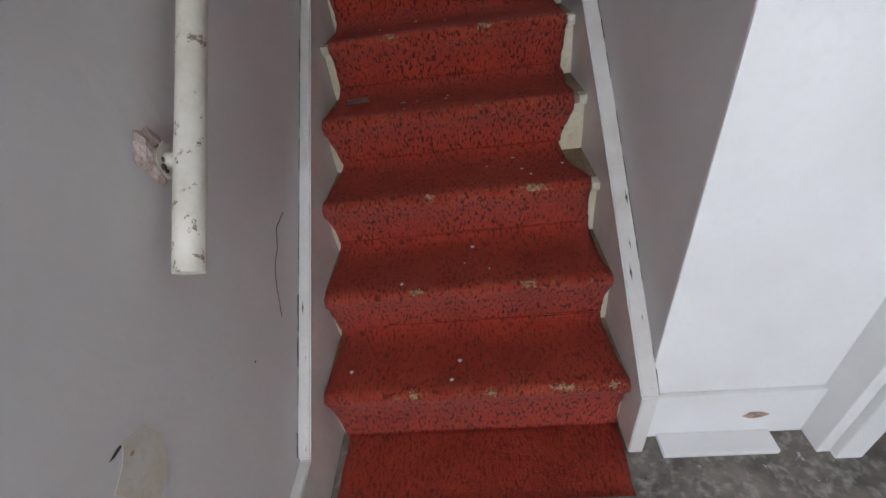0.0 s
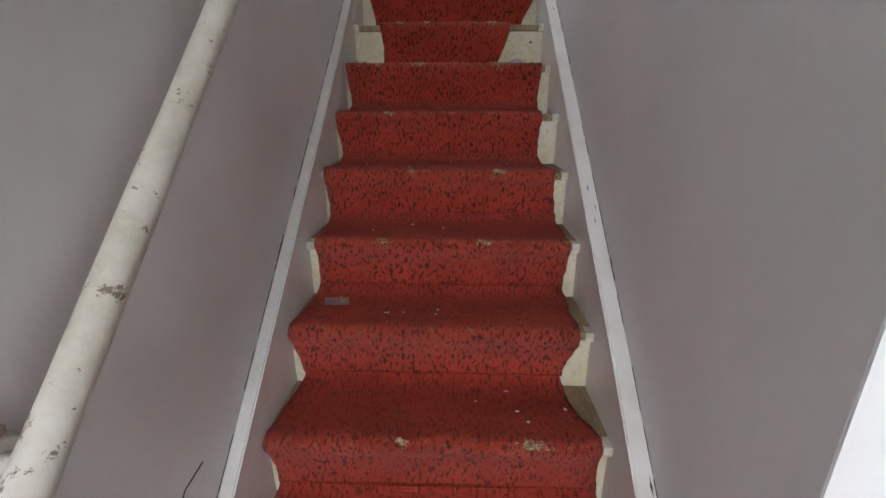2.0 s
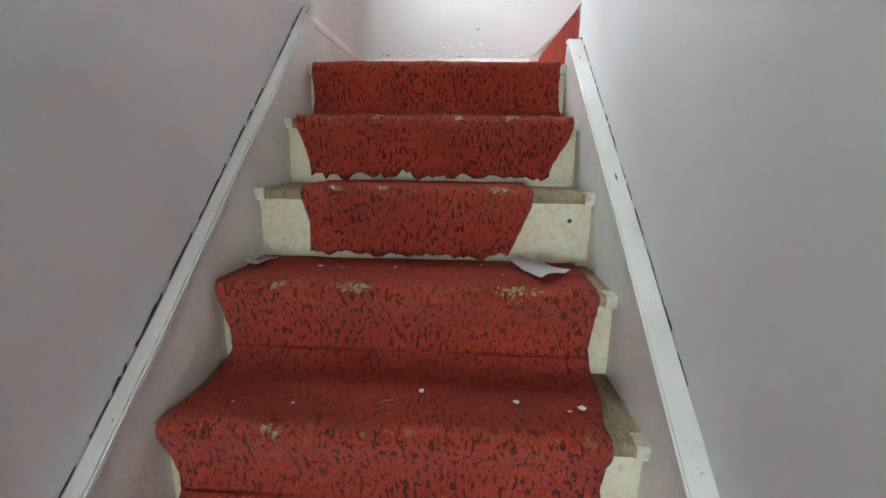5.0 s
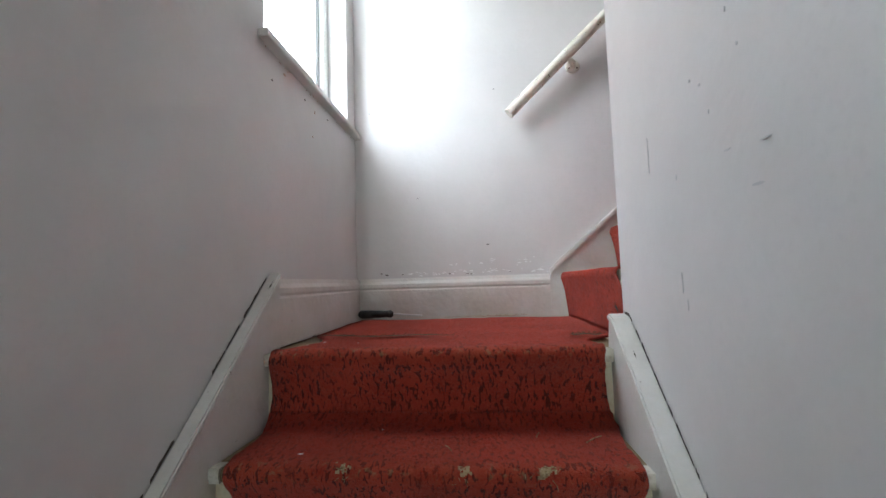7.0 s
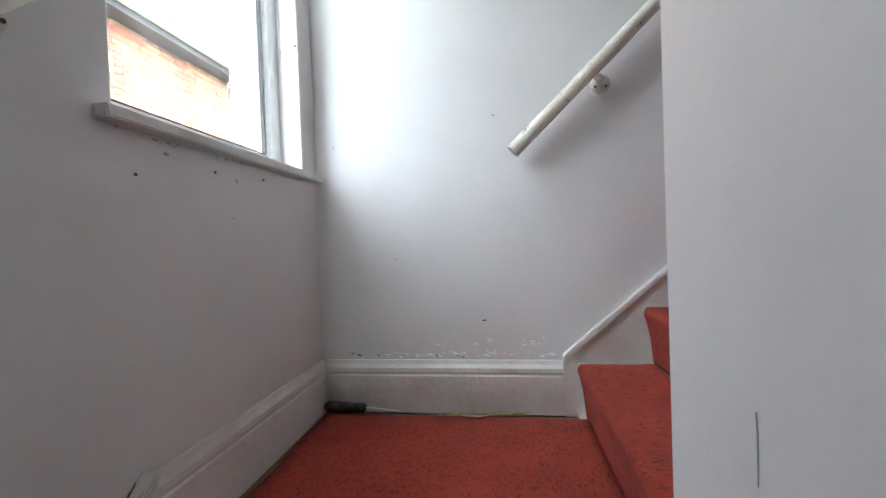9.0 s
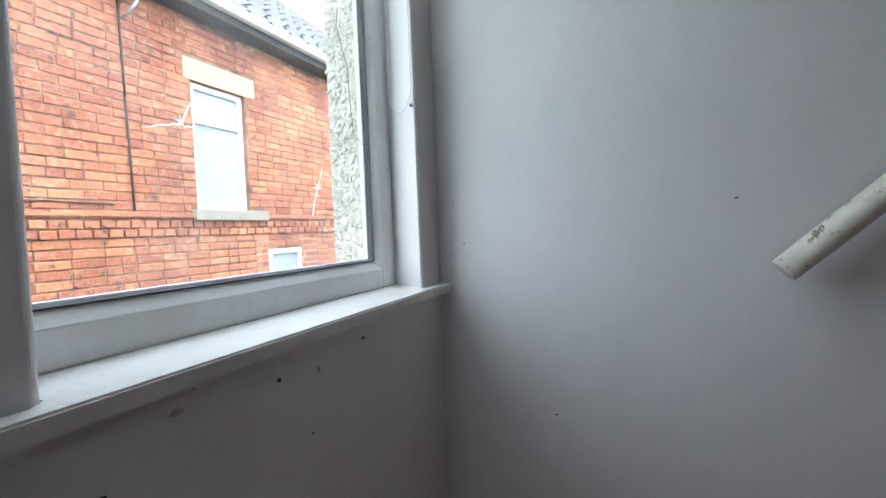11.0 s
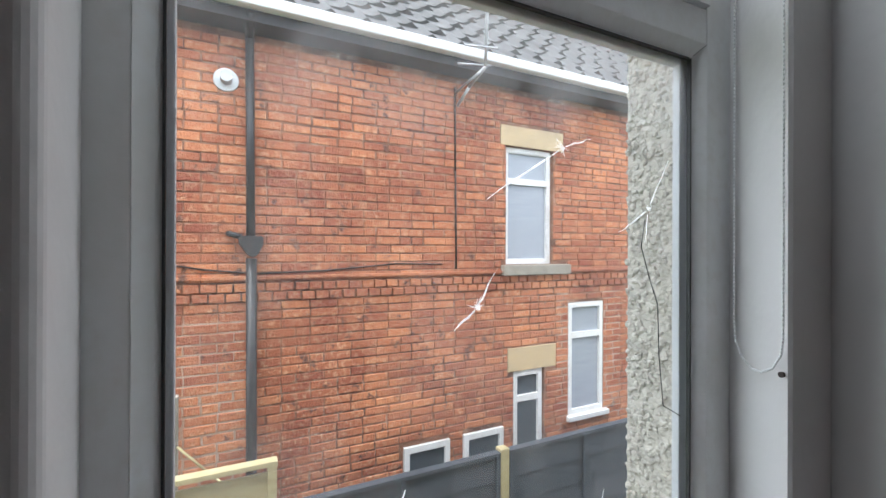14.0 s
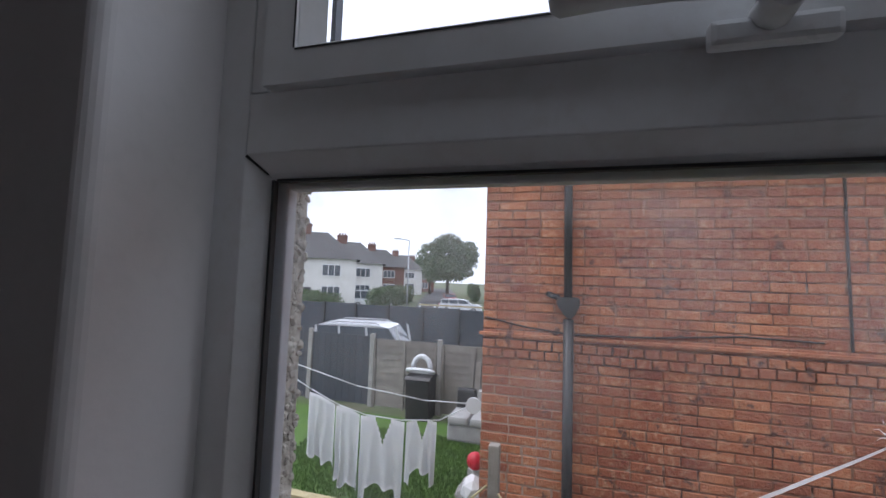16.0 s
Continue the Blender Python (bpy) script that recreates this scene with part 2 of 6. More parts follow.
OLDFENCE = surface("weathered_fence_wood", (0.26, 0.24, 0.21), 0.9, (0.17, 0.155, 0.135), 6, (0.35, 0.7), (0.33, 0.31, 0.28), 60, 0.3, 60, random=0.15)
CONCRETE = surface("concrete", (0.36, 0.35, 0.33), 0.9, (0.27, 0.26, 0.24), 5, (0.35, 0.7), None, 70, 0.3, 60)
GRASS = surface("lawn_grass", (0.085, 0.17, 0.025), 0.9, (0.05, 0.11, 0.018), 3, (0.35, 0.7), (0.13, 0.22, 0.04), 90, 0.6, 120)
EARTH = surface("ground_earth", (0.14, 0.14, 0.09), 0.95, (0.08, 0.12, 0.04), 0.6, (0.4, 0.6), None, 30, 0.4, 40)
ASPHALT = surface("asphalt", (0.06, 0.06, 0.062), 0.9, (0.045, 0.045, 0.047), 2, (0.4, 0.7), (0.09, 0.09, 0.09), 150, 0.3, 200)
CLOTH = surface("white_cotton", (0.80, 0.80, 0.80), 0.9, (0.72, 0.73, 0.75), 6, (0.4, 0.7), None, 200, 0.2, 300)
LEAF = surface("green_leaf", (0.19, 0.25, 0.14), 0.7, (0.12, 0.17, 0.085), 3, (0.35, 0.7), (0.08, 0.14, 0.04), 20, 0, random=0.3)
BARK = surface("tree_bark", (0.12, 0.10, 0.08), 0.9, (0.07, 0.06, 0.05), 8)
PAPER = surface("white_paper", (0.82, 0.83, 0.84), 0.8, (0.76, 0.77, 0.78), 5)
CRACK = surface("white_fractured_glass", (0.9, 0.92, 0.94), 0.3, None, 40)
ct = CRACK.node_tree
cl, cx = nd(ct, "ShaderNodeBsdfTranslucent"), nd(ct, "ShaderNodeAddShader")
cl.inputs[0].default_value = (1, 1, 1, 1)
ct.links.new(ct.nodes["Principled BSDF"].outputs[0], cx.inputs[0])
ct.links.new(cl.outputs[0], cx.inputs[1])
ct.links.new(cx.outputs[0], ct.nodes["Material Output"].inputs[0])
RENDER_WHITE = surface("white_house_render", (0.72, 0.71, 0.68), 0.85, (0.62, 0.61, 0.58), 1.0)
DARKGLASS = surface("dark_window_glass", (0.10, 0.12, 0.14), 0.08, (0.06, 0.07, 0.08), 2)
CURTAINGLASS = surface("frosted_bathroom_glass", (0.36, 0.39, 0.44), 0.12, (0.30, 0.33, 0.38), 3, stretch=(1, 1, 8))
SILVER = surface("grey_metal", (0.45, 0.46, 0.47), 0.4, None, 10, metal=0.8)
CABLE = surface("dark_cable", (0.05, 0.035, 0.03), 0.7, None, 10)
TUFT = surface("frayed_jute_backing", (0.46, 0.34, 0.19), 0.95, (0.20, 0.12, 0.06), 70, (0.40, 0.60), (0.58, 0.48, 0.32), 200, 0.8, 200, speck=(0.30, 0.045, 0.025), speck_scale=90.0, speck_level=0.56)
DARKJUTE = surface("dark_torn_backing", (0.10, 0.065, 0.035), 0.95, (0.04, 0.025, 0.015), 60, (0.4, 0.6), (0.30, 0.22, 0.12), 160, 0.8, 200)
MORTAR_PALE = surface("pale_mortar", (0.50, 0.38, 0.30), 0.95, (0.34, 0.22, 0.16), 5, (0.4, 0.6), None, 50, 0.4, 120)
RED = surface("red_plastic", (0.6, 0.02, 0.04), 0.4, None, 8)
CARPAINT = surface("silver_white_car_paint", (0.66, 0.68, 0.70), 0.25, None, 2, coat=0.5)
CARRED = surface("red_car_paint", (0.35, 0.05, 0.04), 0.25, None, 2, coat=0.5)
GREYCLOTH = surface("grey_weathered_cloth", (0.42, 0.42, 0.41), 0.9, (0.30, 0.30, 0.29), 6)
PINKPAINT = surface("pinkish_filler", (0.54, 0.45, 0.42), 0.8, (0.42, 0.33, 0.29), 50, (0.4, 0.6), (0.28, 0.2, 0.17), 120, 0.6, 90)
PINKHOLE = surface("bare_plaster_patch", (0.50, 0.36, 0.28), 0.9, (0.30, 0.21, 0.16), 40, (0.4, 0.6), (0.2, 0.14, 0.1), 90, 0.5, 80)
CLEARPLASTIC = surface("dull_clear_tape", (0.55, 0.42, 0.40), 0.25, (0.62, 0.52, 0.5), 20)
DARKBRICK = surface("sooty_brick", (0.20, 0.10, 0.075), 0.9, (0.13, 0.07, 0.055), 2)
DIRTYGLOSS = surface("grubby_white_paint", (0.62, 0.59, 0.52), 0.5, (0.42, 0.37, 0.28), 22, (0.4, 0.62), (0.3, 0.25, 0.18), 70, 0.3, 60, speck=(0.14, 0.10, 0.07), speck_scale=40, speck_level=0.64)

# ---- building blocks ----
R, G = 0.19, 0.22          # rise and going of the stairs
XL, XR = 0.0, 0.94         # stair walls
YF = 3.12                  # far wall of the landing
ZL = 11 * R                # landing
ZC = 4.95                  # ceiling over the stairwell
HX = -3.587                # brick flank of the house next door
ZG = 0.40                  # ground outside


def box(bm, x0, x1, y0, y1, z0, z1, bevel=0.0):
    v = [bm.verts.new((x, y, z)) for x in (x0, x1) for y in (y0, y1) for z in (z0, z1)]
    faces = [bm.faces.new([v[i] for i in q]) for q in ((0, 1, 3, 2), (4, 6, 7, 5), (0, 4, 5, 1), (2, 3, 7, 6), (0, 2, 6, 4), (1, 5, 7, 3))]
    if bevel:
        edges = list({e for f in faces for e in f.edges})
        bmesh.ops.bevel(bm, geom=edges, offset=bevel, segments=2, affect="EDGES", profile=0.6)
    return bm


def boxes(*rows, bevel=0.0):
    bm = bmesh.new()
    for row in rows:
        box(bm, *row, bevel=bevel)
    return bm


def prism(outline, axis, a, b, bevel=0.0):
    """A flat outline of (u, v) drawn out along an axis from a to b."""
    bm = bmesh.new()
    put = {"x": lambda u, v, w: (w, u, v), "y": lambda u, v, w: (u, w, v), "z": lambda u, v, w: (u, v, w)}[axis]
    lo, hi = [bm.verts.new(put(u, v, a)) for u, v in outline], [bm.verts.new(put(u, v, b)) for u, v in outline]
    bm.faces.new(lo), bm.faces.new(hi[::-1])
    for i in range(len(outline)):
        j = (i + 1) % len(outline)
        bm.faces.new((lo[i], hi[i], hi[j], lo[j]))
    bmesh.ops.recalc_face_normals(bm, faces=bm.faces)
    if bevel:
        bmesh.ops.bevel(bm, geom=list(bm.edges), offset=bevel, segments=2, affect="EDGES")
    return bm


def rod(bm, a, b, r0, r1=None, n=12):
    """A round bar from a to b."""
    a, b = Vector(a), Vector(b)
    r1 = r0 if r1 is None else r1
    q = (b - a).to_track_quat("Z", "Y").to_matrix()
    rings = []
    for p, r in ((a, r0), (b, r1)):
        rings.append([bm.verts.new(p + q @ Vector((r * math.cos(6.28318 * i / n), r * math.sin(6.28318 * i / n), 0))) for i in range(n)])
    for i in range(n):
        f = bm.faces.new((rings[0][i], rings[0][(i + 1) % n], rings[1][(i + 1) % n], rings[1][i]))
        f.smooth = True
    bm.faces.new(rings[0][::-1]), bm.faces.new(rings[1])
    return bm


def tube(points, radii, n=14):
    """A round bar of changing width through points, as one skin."""
    bm = bmesh.new()
    pts = [Vector(p) for p in points]
    rings = []
    for i, p in enumerate(pts):
        q = (pts[min(i + 1, len(pts) - 1)] - pts[max(i - 1, 0)]).to_track_quat("Z", "Y").to_matrix()
        r = radii[i] if isinstance(radii, (list, tuple)) else radii
        rings.append([bm.verts.new(p + q @ Vector((r * math.cos(6.28318 * k / n), r * math.sin(6.28318 * k / n), 0))) for k in range(n)])
    for a, b in zip(rings, rings[1:]):
        for k in range(n):
            bm.faces.new((a[k], a[(k + 1) % n], b[(k + 1) % n], b[k])).smooth = True
    bm.faces.new(rings[0][::-1]), bm.faces.new(rings[-1])
    return bm


def rods(points, r, n=8):
    bm = bmesh.new()
    for a, b in zip(points, points[1:]):
        rod(bm, a, b, r, n=n)
    return bm


def mesh_of(name, bm, material):
    me = bpy.data.meshes.new(name)
    bm.normal_update()
    bm.to_mesh(me)
    bm.free()
    me.materials.append(material)
    return me


def thing(name, at, label, category, group="", kind=""):
    ob = new(name)
    ob.location = at
    ob.empty_display_size = 0.05
    bpy.context.view_layer.update()
    return tagged(ob, label, category, group, kind)


def part(name, bm, material, parent=None, label=""):
    """One mesh object, in world places, under a thing or a part."""
    ob = new(name, mesh_of(name, bm, material))
    if parent:
        ob.parent = parent
        back = parent.matrix_parent_inverse if parent.parent else parent.matrix_basis.inverted()
        ob.matrix_parent_inverse = Matrix.Identity(4) if parent.parent else back
    return tagged(ob, label)


def whole(name, bm, material, label, category, kind="", group=""):
    return tagged(new(name, mesh_of(name, bm, material)), label, category, group, kind)


# ---- structure: walls, floors, ceilings ----
WY0, WY1, WZ0, WZ1 = 2.262, 3.012, 2.955, 4.42       # window opening
wb = boxes((-0.15, XL, -3.5, WY0 - 0.045, -0.2, ZC), (-0.15, XL, WY0 - 0.045, WY0, -0.2, WZ0), (-0.15, XL, WY0 - 0.045, WY0, WZ1, ZC), (-0.15, XL, WY1, YF + 0.1, -0.2, WZ0), (-0.15, XL, WY1, YF + 0.1, WZ1, ZC), (-0.15, XL, WY0, WY1, -0.2, WZ0), (-0.15, XL, WY0, WY1, WZ1, ZC))
# splayed pier between the window and the far wall, and the worn round corner on the other side
SPLAY = [(XL, WY1 + 0.004), (XL, YF + 0.1), (-0.15, YF + 0.1), (-0.15, WY1 + 0.082), (-0.004, WY1)]
ROUND = [(XL, WY0 - 0.045), (-0.15, WY0 - 0.045), (-0.15, WY0 - 0.012), (-0.012, WY0)] + [(-0.012 + 0.012 * math.sin(a), WY0 - 0.012 + 0.012 * math.cos(a)) for a in (0.3, 0.6, 0.9, 1.2, 1.45)]
for plan in (SPLAY, ROUND):
    ring = [[wb.verts.new((x, y, z)) for x, y in plan] for z in (WZ0, WZ1)]
    for i in range(len(plan)):
        j = (i + 1) % len(plan)
        wb.faces.new((ring[0][i], ring[1][i], ring[1][j], ring[0][j]))
wall_left = whole("wall_left", wb, PLASTER, "pale pinkish painted plaster wall with scuffs", "wall", "structure")
outer_leaf = whole("wall_left_roughcast", boxes((-0.29, -0.152, -3.6, WY0 - 0.035, -0.2, ZC + 0.3), (-0.29, -0.152, WY1 + 0.039, 8.0, -0.2, ZC + 0.3),
                   (-0.29, -0.152, WY0 - 0.035, WY1 + 0.039, -0.2, WZ0 + 0.03), (-0.29, -0.152, WY0 - 0.035, WY1 + 0.039, WZ1, ZC + 0.3)), PEBBLE,
                   "grey roughcast render outside the window", "wall", "structure")
wall_far = whole("wall_far", boxes((0.0, 4.0, YF, YF + 0.1, -0.2, ZC)), PLASTER, "white painted plaster wall at the landing", "wall", "structure")
YR = 2.243
wall_right = whole("wall_right", boxes((XR, XR + 0.10, -0.02, YR, -0.05, ZC)), PLASTER, "white painted plaster wall beside the stairs", "wall", "structure", )
wall_spandrel = whole("wall_upper_flight", boxes((XR + 0.102, 4.0, YR - 0.1, YR, 0.0, ZC)), PLASTER, "white painted wall beside the upper flight", "wall", "structure")
wall_hall = whole("wall_hall", boxes((XR + 0.102, 1.395, -0.02, 0.06, -0.05, 2.45), (XR + 0.0005, 1.395, -0.024, -0.0205, -0.034, 2.45)), HALLWHITE, "white gloss painted hall wall beside a doorway", "wall", "structure")
wall_hall_right = whole("wall_hall_right", boxes((2.3, 2.4, -3.5, 2.1, -0.05, 2.45)), PLASTER, "pale painted hall wall", "wall", "structure")
wall_hall_back = whole("wall_hall_back", boxes((0.0, 0.2, -3.6, -3.45, -0.05, 2.45), (0.85, 2.4, -3.6, -3.45, -0.05, 2.45), (0.2, 0.85, -3.6, -3.45, 2.0, 2.45),
                       (0.2, 0.85, -3.6, -3.45, -0.05, 1.05)), PLASTER, "pale hall wall round the front door light", "wall", "structure")
wall_well_front = whole("wall_stairwell_front", boxes((0.0, XR, -0.12, -0.02, 2.55, ZC)), PLASTER, "pale wall over the foot of the stairs", "wall", "structure")
wall_upper_end = whole("wall_upper_end", boxes((3.9, 4.0, YR, YF, 2.0, ZC)), PLASTER, "pale wall at the upper landing", "wall", "structure")
ceiling_hall = whole("ceiling_hall", boxes((0.0, 2.4, -3.5, -0.02, 2.45, 2.55)), CEIL, "white hall ceiling", "ceiling", "structure")
ceiling_well = whole("ceiling", boxes((-0.15, 4.0, -0.12, YF + 0.1, ZC, ZC + 0.1)), CEIL, "white ceiling over the stairwell", "ceiling", "structure")
ceiling_room = whole("ceiling_room", boxes((XR + 0.102, 2.4, -0.02, YR - 0.1, 2.45, 2.55)), CEIL, "white room ceiling", "ceiling", "structure")
floor_hall = whole("floor", boxes((0.0, 2.4, -3.5, 2.1, -0.15, -0.035)), FLOOR, "dusty debris-strewn hall floor", "floor", "structure")
landing = whole("floor_landing", boxes((0.0, XR, 2.24, YF, ZL - 0.2, ZL - 0.004)), WOOD, "bare wooden boards of the half landing", "floor", "structure")


# ---- the staircase ----
def nose(y):
    return R * (1 + y / G)


def flight(ob, steps, place):
    """Treads with rounded nosings and risers; place turns run, width and height into the world."""
    for k in range(1, steps + 1):
        u = (k - 1) * G
        outline = [(u, k * R - 0.004), (u - 0.004, k * R - 0.014), (u, k * R - 0.026), (u + G + 0.03, k * R - 0.026), (u + G + 0.03, k * R - 0.002), (u + 0.006, k * R - 0.001)]
        if k < steps:
            part("tread", place(outline), WOOD, ob, "bare dusty wooden tread")
        part("riser", place([(u + 0.02, (k - 1) * R - 0.001 - (0.034 if k == 1 else 0)), (u + 0.036, (k - 1) * R - 0.001 - (0.034 if k == 1 else 0)), (u + 0.036, k * R - 0.027), (u + 0.02, k * R - 0.027)]), CREAM, ob)
        for side in (0, 1):
            part("nosing_end", place([(u - 0.006, k * R + 0.001), (u - 0.008, k * R - 0.014), (u - 0.004, k * R - 0.029), (u + 0.03, k * R - 0.029), (u + 0.03, k * R + 0.001)], side), DIRTYGLOSS, ob, "grubby painted end of the nosing")


stair = thing("staircase", (0.46, 0.0, 0.0), "closed wooden staircase with chipped white painted strings", "staircase")
flight(stair, 11, lambda o, side=None: prism(o, "x", *((0.032, 0.898) if side is None else ((0.0325, 0.055), (0.875, 0.8975))[side])))


LIFT_L = [(-0.17, 0.125), (0.6, 0.118), (1.4, 0.104), (2.0, 0.115), (2.285, 0.125)]
LIFT_R = [(-0.085, 0.115), (0.5, 0.135), (1.5, 0.11), (2.19, 0.070), (2.225, 0.045)]


def string_board(x0, x1, lifts, y0, y1):
    top = [(y, nose(y) + h) for y, h in lifts]
    outline = [(y0, -0.034)] + ([(y0, 0.17)] if y0 < -0.2 else []) + top + [(y1, nose(y1) - 0.02), (y1, ZL - 0.3), (y1 - 0.05, nose(y1) - 0.45), (y0 + 0.35, -0.034)]
    return prism(outline, "x", x0, x1, 0.003)


def along(lifts, x0, x1, extra, height):
    low, high = [(y, nose(y) + h + extra) for y, h in lifts], [(y, nose(y) + h + extra + height) for y, h in lifts[::-1]]
    return prism(low + high, "x", x0, x1, 0.004)


part("left_string", string_board(0.001, 0.032, LIFT_L, -0.30, 2.286), GLOSS, stair, "chipped white painted string board on the wall")
part("right_string", string_board(0.898, 0.939, LIFT_R, -0.085, 2.238), GLOSS, stair, "chipped white painted string board with a worn cap")
part("string_cap", along(LIFT_L, 0.001, 0.036, 0.0, 0.016), GLOSS, stair, "rounded cap moulding with chipped paint")
part("string_cap", along(LIFT_R, 0.894, 0.939, 0.0, 0.016), GLOSS, stair, "rounded cap moulding with chipped paint")


def gap_line(x, lifts, seed, side):
    """A dark, broken open joint between the string cap and the wall, with flakes of lost paint."""
    rng = random.Random(seed)
    bm = bmesh.new()
    y0, y1 = lifts[0][0], lifts[-1][0]
    y = y0
    while y < y1:
        run = rng.uniform(0.01, 0.09)
        lift = lambda v: float(np.interp(v, [p[0] for p in lifts], [p[1] for p in lifts])) + nose(v) + 0.0145
        if rng.random() < 0.82:
            b, w = min(y1, y + run), rng.uniform(0.004, 0.011)
            pts = [y + (b - y) * i / 6 for i in range(7)]
            low = [bm.verts.new((x, v, lift(v))) for v in pts]
            high = [bm.verts.new((x, v, lift(v) + 0.002 + w * rng.uniform(0.2, 1.0))) for v in pts]
            for i in range(6):
                bm.faces.new((low[i], low[i + 1], high[i + 1], high[i]))
        if rng.random() < 0.25:
            c, w = y + rng.uniform(0, run), rng.uniform(0.006, 0.02)
            off = side * rng.uniform(0.008, 0.026)
            bm.faces.new([bm.verts.new((x + off + 0.16 * w * k * math.cos(t), c + w * k * math.sin(t), lift(c) + 0.0026 + w * k * math.sin(t) * R / G)) for t, k in ((0, 1), (0.8, 0.6), (1.5, 1.1), (2.3, 0.5), (3.1, 1.1), (4.0, 0.5), (4.8, 0.9), (5.6, 0.6))])
        y += run + rng.uniform(0.0, 0.03)
    return bm


STAIN = surface("yellow_brown_stain", (0.56, 0.51, 0.42), 0.6, (0.62, 0.59, 0.55), 14, (0.4, 0.65), None, 70, 0.1, 50)
DARKGAP = surface("dark_open_joint", (0.05, 0.04, 0.035), 0.9, (0.12, 0.10, 0.08), 60)
tagged(part("open_joint", gap_line(0.0015, LIFT_L, 11, 1), DARKGAP, stair, "dark open joint and chips along the string"), kind="stuff")
tagged(part("open_joint", gap_line(0.9375, LIFT_R, 12, -1), DARKGAP, stair, "dark open joint and chips along the string"), kind="stuff")

upper = thing("upper_staircase", (0.93, 2.7, ZL), "carpeted upper flight turning off the landing", "staircase")
flight(upper, 6, lambda o, side=None: prism([(0.945 + u, ZL + v) for u, v in o], "y", *((YR + 0.001, YF - 0.021) if side is None else ((YR + 0.002, YR + 0.03), (YF - 0.05, YF - 0.0215))[side])))
part("string", prism([(0.892, ZL), (0.892, 2.285), (2.2, 2.285 + (2.2 - 0.892) * R / G), (2.2, ZL)], "y", YF - 0.02, YF - 0.001, 0.003), GLOSS, upper, "white painted string board rising from the skirting")
part("string_cap", prism([(0.892, 2.285), (2.2, 2.285 + (2.2 - 0.892) * R / G), (2.2, 2.31 + (2.2 - 0.892) * R / G), (0.892, 2.31)], "y", YF - 0.03, YF - 0.001, 0.003), GLOSS, upper)

# skirting of the landing: board with a stepped, rounded top
SKIRT = [(0, 0.0), (0.018, 0.0), (0.018, 0.135), (0.014, 0.142), (0.018, 0.150), (0.018, 0.165), (0.010, 0.178), (0.006, 0.192), (0, 0.192)]
whole("skirting_far", prism([(YF - a, ZL + 0.004 + b) for a, b in SKIRT], "x", 0.019, 0.891), GLOSS, "white painted moulded skirting board", "skirting", "structure")
whole("skirting_left", prism([(a, ZL + 0.004 + b) for a, b in SKIRT], "y", 2.286, YF), GLOSS, "white painted moulded skirting board", "skirting", "structure")
whole("skirting_hall", boxes((XR + 0.004, 1.395, -0.040, -0.0245, -0.034, 0.165), (XR + 0.05, 1.30, -0.105, -0.0405, -0.034, -0.016), bevel=0.003), HALLWHITE, "white painted hall skirting with a chipped patch", "skirting", "structure")
whole("skirting_hall_left", boxes((0.001, 0.02, -3.4, -0.301, -0.034, 0.17), bevel=0.003), GLOSS, "white painted hall skirting", "skirting", "structure")
whole("doorway_lining", boxes((1.396, 1.43, -0.105, 0.06, -0.034, 2.1), (1.431, 1.50, -0.125, -0.09, -0.034, 2.1), bevel=0.004), HALLWHITE, "white painted door lining in the hall", "door lining", "structure")

# ---- stairwell window ----
GX, FX = -0.132, -0.112      # glass and inner face of the frame
PY0, PY1, PZ0, PZ1 = 2.304, 2.992, 3.050, 3.892


def bead(axis, sign, at, a, b, depth0=FX, depth1=GX + 0.004, w=0.020, mitre=True):
    """A sloping glazing bead beside the glass edge `at`; the frame lies on its `sign` side."""
    bm = bmesh.new()
    m = w if mitre else 0.0
    rows = []
    for s, e in ((a, 0), (b, 1)):
        k = -m if e == 0 else m
        rows.append([(depth1, at, s), (depth1, at + sign * w, s + k), (depth0, at + sign * w, s + k), (depth0 - 0.012, at + sign * 0.006, s + k * 0.3)])
    put = (lambda x, u, v: (x, u, v)) if axis == "z" else (lambda x, u, v: (x, v, u))
    lo, hi = ([bm.verts.new(put(*p)) for p in r] for r in rows)
    bm.faces.new(lo), bm.faces.new(hi[::-1])
    for i in range(4):
        bm.faces.new((lo[i], hi[i], hi[(i + 1) % 4], lo[(i + 1) % 4]))
    bmesh.ops.recalc_face_normals(bm, faces=bm.faces)
    return bm


win = thing("window_1", (-0.1, 2.65, WZ0 + 0.02), "white plastic framed window with BB-shot cracked pane", "window", kind="structure")
fw = 0.020
part("left_jamb", boxes((-0.145, FX, 2.240, PY0 - fw, 2.982, 4.42), bevel=0.002), UPVC, win)
part("right_jamb", boxes((-0.145, FX, PY1 + fw, 3.088, 2.982, 4.42), bevel=0.002), UPVC, win)
part("bottom_rail", boxes((-0.145, FX, PY0 - fw, PY1 + fw, 2.982, PZ0 - fw), bevel=0.002), UPVC, win)
part("head_rail", boxes((-0.145, FX, PY0 - fw, PY1 + fw, 4.36, 4.42), bevel=0.002), UPVC, win)
part("transom", boxes((-0.145, FX, PY0 - fw, PY1 + fw, PZ1 + fw, 3.966), bevel=0.002), UPVC, win)
for axis, sign, at, a, b in (("z", -1, PY0, PZ0, PZ1), ("z", 1, PY1, PZ0, PZ1), ("y", -1, PZ0, PY0, PY1), ("y", 1, PZ1, PY0, PY1)):
    part("glazing_bead", bead(axis, sign, at, a, b), UPVC, win)
